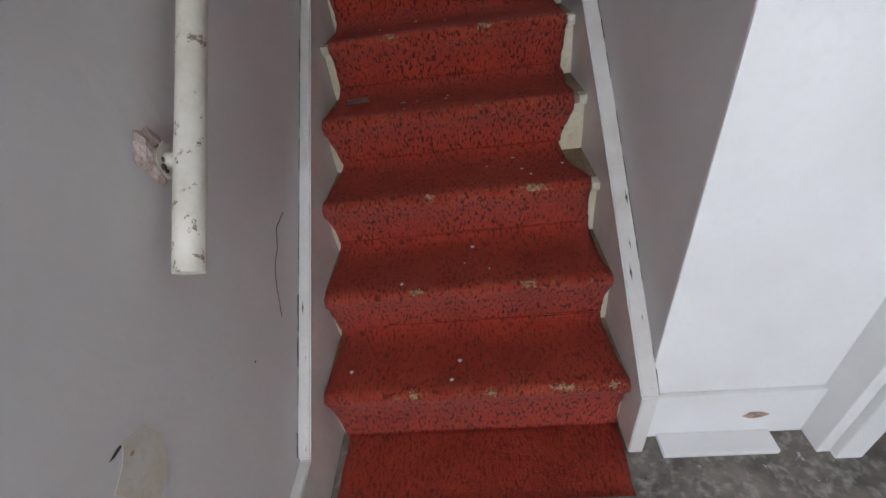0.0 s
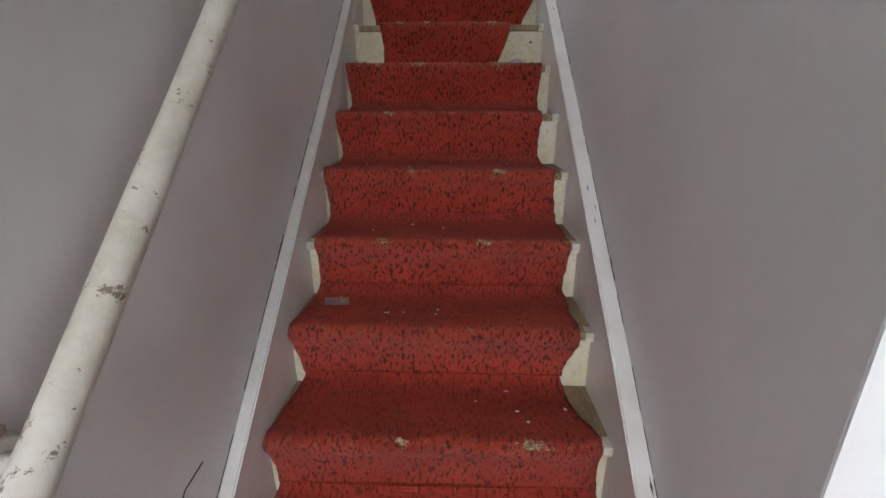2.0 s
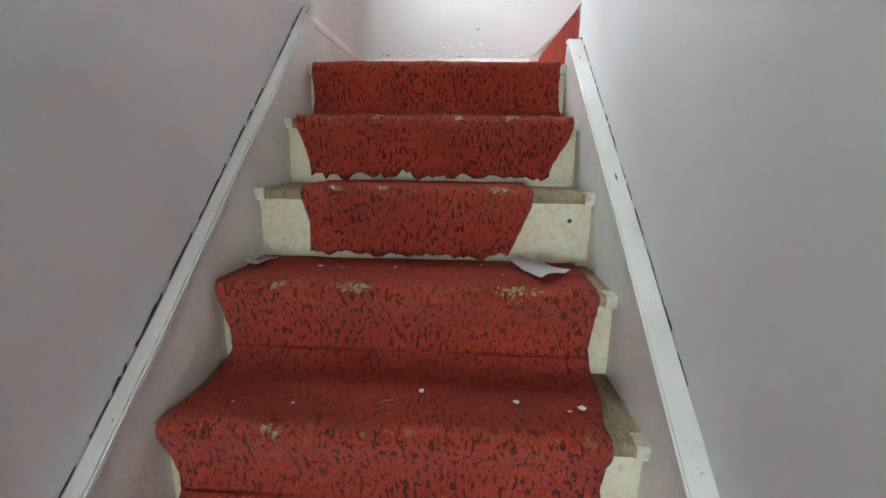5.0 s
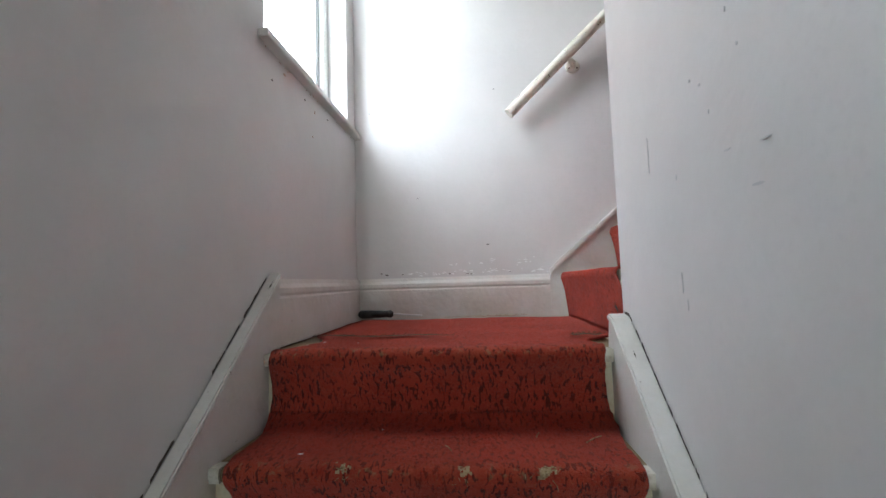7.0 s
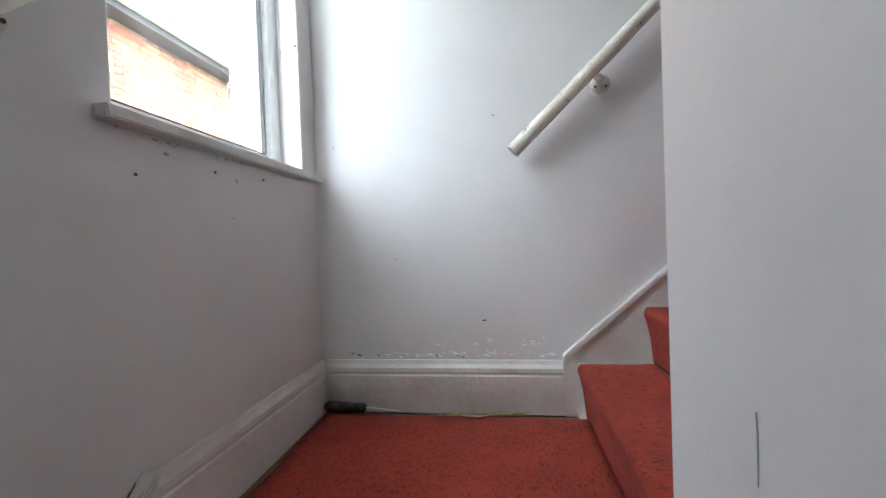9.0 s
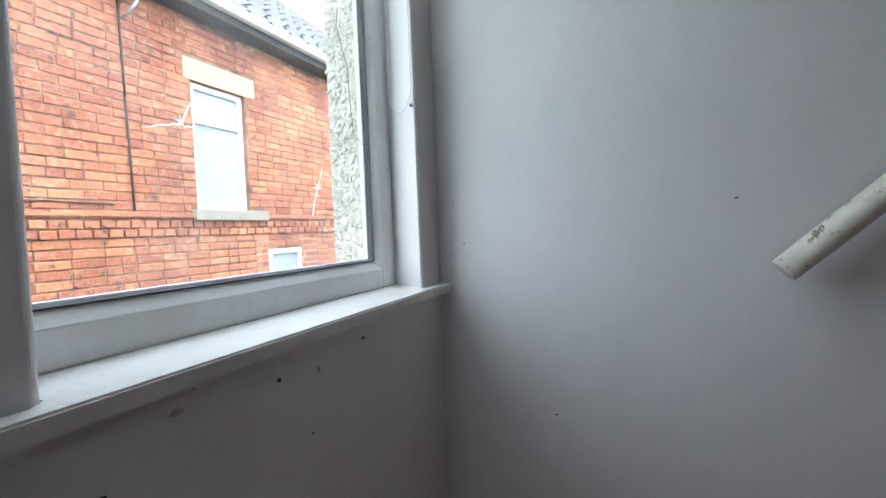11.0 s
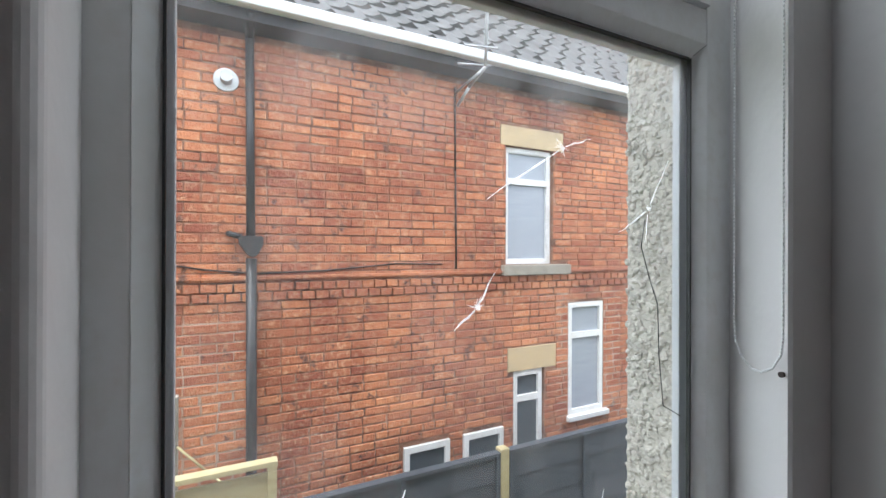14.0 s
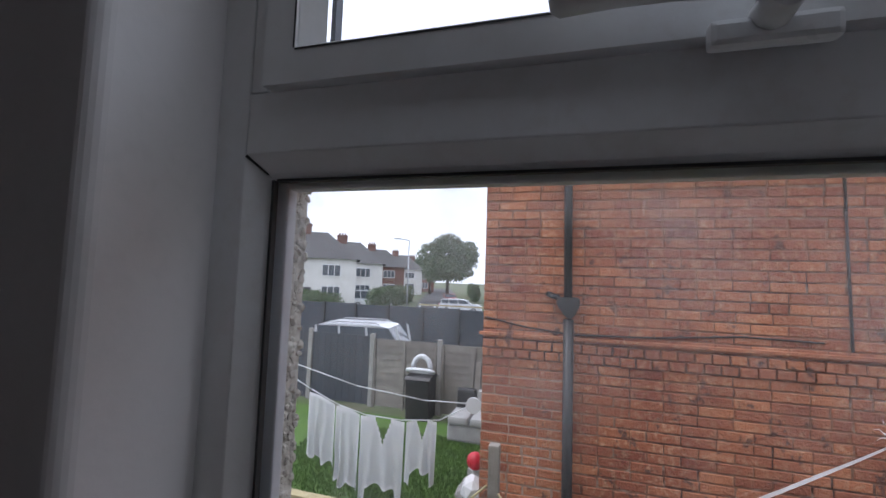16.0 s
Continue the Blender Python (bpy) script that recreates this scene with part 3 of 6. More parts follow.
for y0, y1, z0, z1 in ((PY0 - 0.001, PY0 + 0.0015, PZ0, PZ1), (PY1 - 0.0015, PY1 + 0.001, PZ0, PZ1), (PY0 + 0.004, PY1 - 0.004, PZ0 - 0.001, PZ0 + 0.0015), (PY0 + 0.004, PY1 - 0.004, PZ1 - 0.0015, PZ1 + 0.001)):
    part("gasket", boxes((GX + 0.002, GX + 0.008, y0, y1, z0, z1)), GASKET, win)
for y0, y1, z0, z1 in ((PY0 - fw, PY0 + 0.007, PZ0 - fw, PZ1 + fw), (PY1 - 0.007, PY1 + fw, PZ0 - fw, PZ1 + fw), (PY0 + 0.0075, PY1 - 0.0075, PZ0 - fw, PZ0 + 0.007), (PY0 + 0.0075, PY1 - 0.0075, PZ1 - 0.006, PZ1 + fw)):
    part("outer_lip", boxes((-0.1505, GX - 0.006, y0, y1, z0, z1), bevel=0.002), LIPGREY, win, "grey spacer and outer lip behind the glass")
for y, z, sy, sz, w in ((PY0, PZ1, -1, 1, 0.0016), (PY1, PZ1, 1, 1, 0.0006), (PY0, PZ0, -1, -1, 0.0008), (PY1, PZ0, 1, -1, 0.0006)):
    bm = bmesh.new()
    rod(bm, (FX - 0.0122, y + sy * 0.005, z + sz * 0.005), (FX - 0.0004, y + sy * 0.0195, z + sz * 0.0195), w * 0.5, w, 6)
    part("mitre_gap", bm, GASKET, win, "open mitre joint of the glazing bead")
pane = part("pane", boxes((GX - 0.004, GX, PY0 - 0.004, PY1 + 0.004, PZ0 - 0.004, PZ1 + 0.004)), GLASS, win, "dusty cracked glass pane")
pane.visible_shadow = False
# upper opening light
SY0, SY1, SZ0, SZ1, sw = 2.303, 3.0085, 3.968, 4.358, 0.030
SF = -0.104                  # inner face of the opening light
part("left_packer", boxes((-0.125, FX - 0.002, PY0 - fw + 0.0005, SY0 - 0.003, SZ0, SZ1)), UPVC, win)
sash = part("opening_light", boxes((-0.125, SF, SY0, SY0 + sw, SZ0, SZ1), (-0.125, SF, SY1 - sw, SY1, SZ0, SZ1), (-0.125, SF, SY0 + sw, SY1 - sw, SZ0, SZ0 + sw),
            (-0.125, SF, SY0 + sw, SY1 - sw, SZ1 - sw, SZ1)), UPVC, win)
for axis, sign, at, a, b in (("z", -1, SY0 + sw + 0.014, SZ0 + sw, SZ1 - sw), ("z", 1, SY1 - sw - 0.014, SZ0 + sw, SZ1 - sw), ("y", -1, SZ0 + sw + 0.016, SY0 + sw, SY1 - sw)):
    part("bead", bead(axis, sign, at, a, b, SF - 0.003, GX + 0.004, 0.0135 if axis == "z" else 0.0155, False), UPVC, sash)
for y0, y1, z0, z1 in ((SY0 + sw - 0.002, SY0 + sw - 0.0005, SZ0 + sw, SZ1 - sw), (SY0 + sw, SY1 - sw, SZ0 + sw - 0.002, SZ0 + sw - 0.0005)):
    part("seam", boxes((SF - 0.004, SF + 0.0004, y0, y1, z0, z1)), GASKET, sash, "dark seam beside the bead")
for y0, y1, z0, z1 in ((SY0 + sw + 0.012, SY0 + sw + 0.0165, SZ0 + sw + 0.016, SZ1 - sw), (SY1 - sw - 0.0165, SY1 - sw - 0.012, SZ0 + sw + 0.016, SZ1 - sw)):
    part("spacer", boxes((GX - 0.016, GX - 0.005, y0, y1, z0, z1)), SPACER, sash, "blue-grey spacer bar")
top_pane = part("pane", boxes((GX - 0.004, GX, SY0 + 0.02, SY1 - 0.02, SZ0 + 0.02, SZ1 - 0.02)), GLASS, win, "upper glass pane")
top_pane.visible_shadow = False
# cranked handle of the opening light
handle = part("handle", boxes((-0.1035, -0.092, 2.632, 2.700, 3.955, 3.972), bevel=0.004), UPVC, win, "white cranked window handle")
lever = [(2.670, 3.969, 0.008), (2.667, 3.976, 0.0095), (2.660, 3.981, 0.0095), (2.642, 3.984, 0.0085), (2.612, 3.986, 0.0075), (2.582, 3.987, 0.0078), (2.554, 3.987, 0.0088), (2.544, 3.986, 0.0085), (2.539, 3.985, 0.004)]
hb = tube([(-0.078, y, z) for y, z, r in lever], [r for y, z, r in lever], 16)
rod(hb, (-0.096, 2.664, 3.972), (-0.070, 2.664, 3.972), 0.011, 0.010, 16)
part("lever", hb, UPVC, handle)
part("keyhole", rod(bmesh.new(), (-0.0698, 2.664, 3.972), (-0.0688, 2.664, 3.972), 0.005), GASKET, handle)

whole("window_sill", prism([(0.032, 2.215), (0.032, YF - 0.001), (0.0005, YF - 0.001), (0.0005, WY1 + 0.003), (-0.1118, 3.072), (-0.1118, WY0 - 0.008), (-0.012, WY0 + 0.0005), (0.0005, WY0 - 0.014), (0.0005, 2.215)], "z", 2.957, 2.981, 0.003), GLOSS, "scratched white painted window board", "window sill", "structure")


# stones of the roughcast on the outside of the opening
rng = random.Random(21)
verts, faces = [], []
ico = bmesh.new()
bmesh.ops.create_icosphere(ico, subdivisions=1, radius=1.0)
ico_v, ico_f = [v.co.copy() for v in ico.verts], [[v.index for v in f.verts] for f in ico.faces]
ico.free()
for side_y, sign in ((WY1 + 0.039, -1), (WY0 - 0.035, 1)):
    for _ in range(1700):
        c = Vector((rng.uniform(-0.29, -0.153), side_y + sign * 0.001, rng.uniform(WZ0, WZ1)))
        s = Vector((rng.uniform(0.003, 0.008), rng.uniform(0.002, 0.005), rng.uniform(0.003, 0.008)))
        n = len(verts)
        q = Euler((0, rng.uniform(0, 6.28), 0)).to_matrix()
        verts += [tuple(c + q @ Vector((v.x * s.x, v.y * s.y, v.z * s.z))) for v in ico_v]
        faces += [tuple(n + i for i in f) for f in ico_f]
me = bpy.data.meshes.new("roughcast_stones")
me.from_pydata(verts, [], faces)
me.materials.append(PEBBLE)
tagged(new("roughcast_stones", me), "rough pebbles of the grey render", kind="stuff").parent = outer_leaf


# shot marks: a pit with thin bright splinter lines on the glass
def shot(name, y, z, rays, r=0.0055):
    bm = bmesh.new()
    rng = random.Random(int(y * 1000))
    gx = GX + 0.0012
    mid = bm.verts.new((gx + 0.0005, y, z))
    ring = [bm.verts.new((gx, y + r * k * math.cos(a), z + r * k * math.sin(a))) for a, k in [(6.2832 * i / 18, rng.uniform(0.75, 1.35) if i % 2 else rng.uniform(0.2, 0.5)) for i in range(18)]]
    for i in range(18):
        bm.faces.new((mid, ring[i], ring[(i + 1) % 18]))
    small = []
    for _ in range(7):
        a, d = rng.uniform(0, 6.28), r * rng.uniform(1.4, 3.0)
        small.append((0.5 * r * math.cos(a), 0.5 * r * math.sin(a), d * math.cos(a), d * math.sin(a), 0.00035))
    for dy0, dz0, dy1, dz1, w in rays + small:
        a, b = Vector((0, dy0, dz0)), Vector((0, dy1, dz1))
        n = Vector((0, -(b - a).z, (b - a).y)).normalized()
        last = None
        for i in range(7):
            f = i / 6
            p = a.lerp(b, f) + n * rng.uniform(-0.0012, 0.0012)
            h = 0.8 * w * (0.35 + 0.65 * math.sin(3.1416 * min(1, f + 0.12))) * rng.uniform(0.7, 1.2)
            pair = [bm.verts.new((gx, y + p.y + s * h * n.y, z + p.z + s * h * n.z)) for s in (1, -1)]
            if last:
                bm.faces.new((last[0], last[1], pair[1], pair[0]))
            last = pair
    return part(name, bm, CRACK, win, "bright splintered shot mark in the glass")


shot("shot_mark", 2.500, 3.297, [(0.004, 0.004, 0.022, 0.042, 0.0016), (-0.006, -0.004, -0.052, -0.016, 0.0012), (0.004, -0.004, 0.026, -0.002, 0.001)])
shot("shot_mark", 2.612, 3.528, [(0.002, 0.004, 0.023, 0.040, 0.0014), (-0.004, -0.004, -0.032, -0.024, 0.0015)])
shot("shot_mark", 2.904, 3.656, [(0.004, 0.006, 0.045, 0.075, 0.0013), (-0.005, -0.005, -0.06, -0.036, 0.0013), (-0.002, -0.008, -0.006, -0.06, 0.0008)], 0.004)
shot("shot_mark", 2.739, 3.727, [(0.006, 0.003, 0.05, 0.018, 0.0011), (-0.005, -0.004, -0.115, -0.072, 0.0015)])
shot("shot_mark", 2.798, 3.222, [(0.003, 0.006, 0.018, 0.045, 0.0012), (-0.003, -0.006, -0.02, -0.06, 0.0012)])

CRACKLINE = [(2.897, 3.64), (2.889, 3.60), (2.907, 3.553), (2.925, 3.514), (2.928, 3.438), (2.938, 3.362), (2.977, 3.34)]
part("glass_crack", rods([(GX + 0.0012, y, z) for y, z in CRACKLINE], 0.0007, 5), GASKET, win, "dark hairline crack in the glass")


# ---- neighbour's house ----
house = thing("brick_house", (HX - 2.5, 6.0, ZG), "two-storey orange-red brick house with grey hipped roof", "house")
HY0, HY1, HZ1 = 1.83, 11.5, 5.36
OPEN = [(5.084, 5.741, 3.433, 4.735), (5.979, 6.546, 1.634, 2.975), (5.19, 5.62, 0.45, 2.253), (3.893, 4.396, 1.15, 1.685), (4.552, 5.048, 1.15, 1.69)]
ys, zs = sorted({HY0, HY1, *[v for o in OPEN for v in o[:2]]}), sorted({ZG - 0.3, HZ1, *[v for o in OPEN for v in o[2:]]})
bm = bmesh.new()
for y0, y1 in zip(ys, ys[1:]):
    for z0, z1 in zip(zs, zs[1:]):
        if not any(o[0] <= y0 < o[1] and o[2] <= z0 < o[3] for o in OPEN):
            box(bm, HX - 0.25, HX, y0, y1, z0, z1)
box(bm, HX - 6.0, HX - 0.25, HY0, HY0 + 0.25, ZG - 0.3, HZ1)
box(bm, HX - 6.0, HX - 5.75, HY0 + 0.25, HY1, ZG - 0.3, HZ1)
box(bm, HX - 6.0, HX - 0.25, HY1 - 0.25, HY1, ZG - 0.3, HZ1)
flank = part("wall", bm, MORTAR, house, "brick flank wall with brown mortar")


def upvc_window(y0, y1, z0, z1, split, glass=CURTAINGLASS, sill=True, out=0.0):
    fx = HX + out
    ob = part("window", boxes((fx - 0.10, fx - 0.045, y0, y0 + 0.055, z0, z1), (fx - 0.10, fx - 0.045, y1 - 0.055, y1, z0, z1), (fx - 0.10, fx - 0.045, y0 + 0.055, y1 - 0.055, z0, z0 + 0.06),
              (fx - 0.10, fx - 0.045, y0 + 0.055, y1 - 0.055, z1 - 0.06, z1), (fx - 0.10, fx - 0.042, y0 + 0.055, y1 - 0.055, split - 0.035, split + 0.035)), UPVC, house, "white plastic framed window")
    part("pane", boxes((fx - 0.085, fx - 0.075, y0 + 0.05, y1 - 0.05, z0 + 0.05, split - 0.03)), glass, ob)
    part("pane", boxes((fx - 0.085, fx - 0.075, y0 + 0.05, y1 - 0.05, split + 0.03, z1 - 0.05)), glass, ob)
    if sill:
        part("vent_bar", boxes((fx - 0.044, fx - 0.034, y0 + 0.10, y1 - 0.10, z1 - 0.05, z1 - 0.03)), UPVC, ob)
    return ob


upvc_window(5.088, 5.737, 3.437, 4.731, 4.36)
w2 = upvc_window(5.983, 6.542, 1.638, 2.970, 2.58, CURTAINGLASS, True, 0.045)
part("sill", boxes((HX - 0.05, HX + 0.06, 5.95, 6.60, 1.58, 1.637), bevel=0.004), UPVC, w2)
upvc_window(5.20, 5.60, 0.6, 2.249, 1.94, DARKGLASS, True, 0.03)
upvc_window(3.897, 4.392, 1.154, 1.681, 1.20, DARKGLASS, False, 0.075)
upvc_window(4.556, 5.044, 1.154, 1.686, 1.20, DARKGLASS, False, 0.075)
part("lintel", boxes((HX - 0.2, HX + 0.012, 5.008, 5.885, 4.737, 4.955), bevel=0.006), STONE, house, "buff stone lintel")
part("lintel", boxes((HX - 0.2, HX + 0.012, 5.111, 5.786, 2.255, 2.515), bevel=0.006), STONE, house, "buff stone lintel")
part("window_sill", boxes((HX - 0.2, HX + 0.07, 5.02, 5.957, 3.318, 3.430), bevel=0.008), SILLSTONE, house, "grey stone sill")
part("gutter", boxes((HX + 0.24, HX + 0.34, HY0 - 0.36, HY1 + 0.3, 5.44, 5.53), bevel=0.02), FASCIA, house, "pale plastic gutter")
part("fascia", boxes((HX + 0.20, HX + 0.24, HY0 - 0.34, HY1 + 0.3, 5.38, 5.52)), SOFFIT, house)
part("soffit", boxes((HX - 6.2, HX + 0.24, HY0 - 0.36, HY1 + 0.3, HZ1, HZ1 + 0.02)), SOFFIT, house, "dark eaves boards")
part("side_gutter", boxes((HX - 6.2, HX + 0.24, HY0 - 0.44, HY0 - 0.36, 5.40, 5.50), bevel=0.02), SOFFIT, house, "dark gutter")
# hipped roof of rolled tiles, in courses
RX0, RX1, RY0, RY1, RZ = HX + 0.30, HX - 6.2, HY0 - 0.40, HY1 + 0.35, 5.50
APEX = [(HX - 2.9, RY0 + 3.1, 8.20), (HX - 2.9, RY1 - 3.1, 8.20)]
bm = bmesh.new()
c = [bm.verts.new(p) for p in ((RX0, RY0, RZ), (RX0, RY1, RZ), (RX1, RY1, RZ), (RX1, RY0, RZ), *APEX)]
for q in ((0, 1, 5, 4), (2, 3, 4, 5), (3, 0, 4), (1, 2, 5), (0, 3, 2, 1)):
    bm.faces.new([c[i] for i in q])
roof = part("roof", bm, TILE, house, "grey rolled concrete tile roof")


def tile_courses(a, b, top_a, top_b, rows, width):
    """Rolled tiles laid in courses over a roof slope from the eaves a-b to the ridge top_a-top_b."""
    a, b, top_a, top_b = Vector(a), Vector(b), Vector(top_a), Vector(top_b)
    n = (b - a).cross(top_a - a).normalized()
    n = n if n.z > 0 else -n
    verts, faces = [], []
    for r in range(rows):
        f0, f1 = r / rows, min(1.0, (r + 1.12) / rows)
        p0, q0, p1, q1 = a.lerp(top_a, f0), b.lerp(top_b, f0), a.lerp(top_a, f1), b.lerp(top_b, f1)
        count = max(1, int((q0 - p0).length / width))
        axis = (b - a).normalized()
        lo, hi = (p1 - a).dot(axis), (q1 - a).dot(axis)
        for i in range(count):
            at = [(p0 - a).dot(axis) + ((q0 - p0).length) * (i + e) / count for e in (0, 0.3, 0.5, 0.7, 1.0)]
            base = len(verts)
            up = (top_a - a) - axis * (top_a - a).dot(axis)
            for s, lift in zip(at, (0.012, 0.016, 0.05, 0.016, 0.012)):
                verts.append(a + axis * s + up * f0 + n * (lift + 0.02))
            for s, lift in zip(at, (0.012, 0.016, 0.05, 0.016, 0.012)):
                verts.append(a + axis * min(max(s, lo), hi) + up * f1 + n * lift)
            for s in at:
                verts.append(a + axis * s + up * f0)
            for k in range(4):
                faces += [(base + k, base + k + 1, base + 6 + k, base + 5 + k), (base + 10 + k, base + 11 + k, base + k + 1, base + k)]
    return verts, faces


for name, args in (("tile_course", ((RX0, RY0, RZ), (RX0, RY1, RZ), *APEX, 14, 0.30)), ("tile_course", ((RX0, RY0, RZ), (RX1, RY0, RZ), APEX[0], APEX[0], 12, 0.30))):
    verts, faces = tile_courses(*args)
    me = bpy.data.meshes.new(name)
    me.from_pydata([tuple(v) for v in verts], [], faces)
    me.materials.append(TILE)
    ob = tagged(new(name, me), "rows of rolled grey tiles", kind="stuff")
    ob.parent = roof
bm = bmesh.new()
for a, b in ((Vector((RX0, RY0, RZ + 0.03)), Vector(APEX[0])), (Vector((RX1, RY0, RZ + 0.03)), Vector(APEX[0])), (Vector(APEX[0]), Vector(APEX[1]))):
    n = int((b - a).length / 0.33)
    for i in range(n):
        rod(bm, a.lerp(b, i / n) + Vector((0, 0, 0.02)), a.lerp(b, (i + 1.06) / n) + Vector((0, 0, 0.03)), 0.105, 0.09, 10)
part("ridge_tiles", bm, TILE, roof, "row of round ridge tiles")
for dy in (0.0, 0.42):
    part("roof_vent", rod(bmesh.new(), (HX - 2.9, APEX[0][1] - 0.15 + dy, 8.2), (HX - 2.9, APEX[0][1] - 0.15 + dy, 8.42), 0.09, 0.11, 12), TILE, roof, "clay roof vent on the ridge")
# black soil pipe with hopper, bracket rings
pipe = part("drainpipe", rods([(HX + 0.07, 2.555, ZG), (HX + 0.07, 2.545, 3.52)], 0.042, 14), BLACKPLASTIC, house, "black plastic soil pipe")
part("upper_pipe", rods([(HX + 0.075, 2.54, 3.62), (HX + 0.075, 2.525, 5.30), (HX + 0.26, 2.525, 5.43)], 0.034, 14), BLACKPLASTIC, pipe)
part("hopper", prism([(2.445, 3.70), (2.63, 3.70), (2.63, 3.63), (2.59, 3.55), (2.555, 3.52), (2.515, 3.55), (2.455, 3.63)], "x", HX + 0.01, HX + 0.16, 0.01), BLACKPLASTIC, pipe)
for z in (2.2, 4.2):
    part("pipe_clip", rods([(HX, 2.55, z), (HX + 0.12, 2.55, z)], 0.012), BLACKPLASTIC, pipe)
part("waste_pipe", rods([(HX, 2.38, 3.72), (HX + 0.06, 2.38, 3.72), (HX + 0.08, 2.47, 3.69)], 0.022), BLACKPLASTIC, pipe)
flue = part("boiler_flue", rod(bmesh.new(), (HX + 0.008, 2.357, 4.95), (HX + 0.022, 2.357, 4.95), 0.095, 0.09, 24), FASCIA, house, "round white boiler flue")
part("flue_pipe", rod(bmesh.new(), (HX + 0.02, 2.357, 4.95), (HX + 0.12, 2.357, 4.95), 0.045, 0.045, 16), SILVER, flue)
part("cable", rods([(HX + 0.012, 4.44, 5.25), (HX + 0.012, 4.45, 4.4), (HX + 0.012, 4.465, 3.40)], 0.010, 6), CABLE, house, "dark aerial cable")
part("cable", rods([(HX + 0.016, 1.84, 3.50), (HX + 0.016, 2.2, 3.43), (HX + 0.016, 2.6, 3.39), (HX + 0.016, 3.2, 3.41), (HX + 0.016, 3.8, 3.46), (HX + 0.016, 4.3, 3.45)], 0.008, 6), CABLE, house, "sagging dark cable")
bm = rods([(HX + 0.05, 4.45, 5.05), (HX + 0.20, 4.5, 5.2), (HX + 0.42, 4.55, 5.33), (HX + 0.46, 4.56, 6.6)], 0.016, 8)
rod(bm, (HX + 0.05, 4.43, 5.18), (HX + 0.42, 4.55, 5.33), 0.012)
for d in (0.0, 0.12):
    rod(bm, (HX + 0.42 + d, 4.25, 5.30 + d), (HX + 0.40 + d, 4.62, 5.36 + d), 0.009)
part("aerial", bm, SILVER, house, "grey metal aerial on a wall bracket")

# ---- ground outside and fences ----
gb = bmesh.new()
for x0, x1, y0, y1 in ((-400, -0.29, -400, 400), (-0.29, 4.2, 3.4, 400), (-0.29, 4.2, -400, -3.7), (4.2, 400, -400, 400)):
    gb.faces.new([gb.verts.new((x, y, ZG)) for x, y in ((x0, y0), (x1, y0), (x1, y1), (x0, y1))])
whole("ground", gb, EARTH, "rough earth and grass ground", "ground", "structure")
whole("lawn", boxes((-9.9, HX + 0.6, -8.0, HY0 - 0.1, ZG - 0.1, ZG + 0.03)), GRASS, "green lawn behind the house", "lawn", "structure")


def panel_fence(name, x, y0, y1, top, material, label, post=CONCRETE, wide=1.83, boards=6):
    """Waney panels between posts along y."""
    ob = thing(name, (x, (y0 + y1) / 2, ZG), label, "fence")
    n = max(1, round((y1 - y0) / wide))
    step = (y1 - y0) / n
    for i in range(n + 1):
        part("post", boxes((x - 0.045, x + 0.045, y0 + i * step - 0.045, y0 + i * step + 0.045, ZG - 0.1, top + 0.06), bevel=0.008), post, ob)
    for i in range(n):
        a, b = y0 + i * step + 0.05, y0 + (i + 1) * step - 0.05
        h = (top - ZG) / boards
        for k in range(boards):
            part("board", prism([(x - 0.006, ZG + 0.02 + k * h), (x + 0.024, ZG + 0.02 + k * h), (x + 0.010, ZG + 0.03 + (k + 1) * h), (x - 0.006, ZG + 0.03 + (k + 1) * h)], "y", a, b), material, ob)
        for y in (a, (a + b) / 2 - 0.02, b - 0.04):
            part("batten", boxes((x + 0.025, x + 0.045, y, y + 0.04, ZG, top + 0.01)), material, ob)
        part("rail", boxes((x - 0.02, x + 0.05, a, b, top + 0.012, top + 0.04)), material, ob)
    return ob


panel_fence("garden_fence", -2.85, 2.65, 10.2, 1.80, GREYFENCE, "dark grey painted panel fence between the houses", NEWFENCE)

# ---- stair carpet ----
# across the stair: the runner's edges at the foot of each riser and at each nosing
FOOT = [(0.045, 0.890), (0.05, 0.875), (0.05, 0.875), (0.06, 0.815), (0.06, 0.858), (0.05, 0.866), (0.05, 0.83), (0.05, 0.858), (0.165, 0.69), (0.10, 0.82), (0.042, 0.890)]
NOSE = [(0.036, 0.894), (0.036, 0.890), (0.034, 0.870), (0.036, 0.86), (0.06, 0.868), (0.038, 0.85), (0.038, 0.83), (0.038, 0.862), (0.155, 0.745), (0.068, 0.876), (0.050, 0.880)]


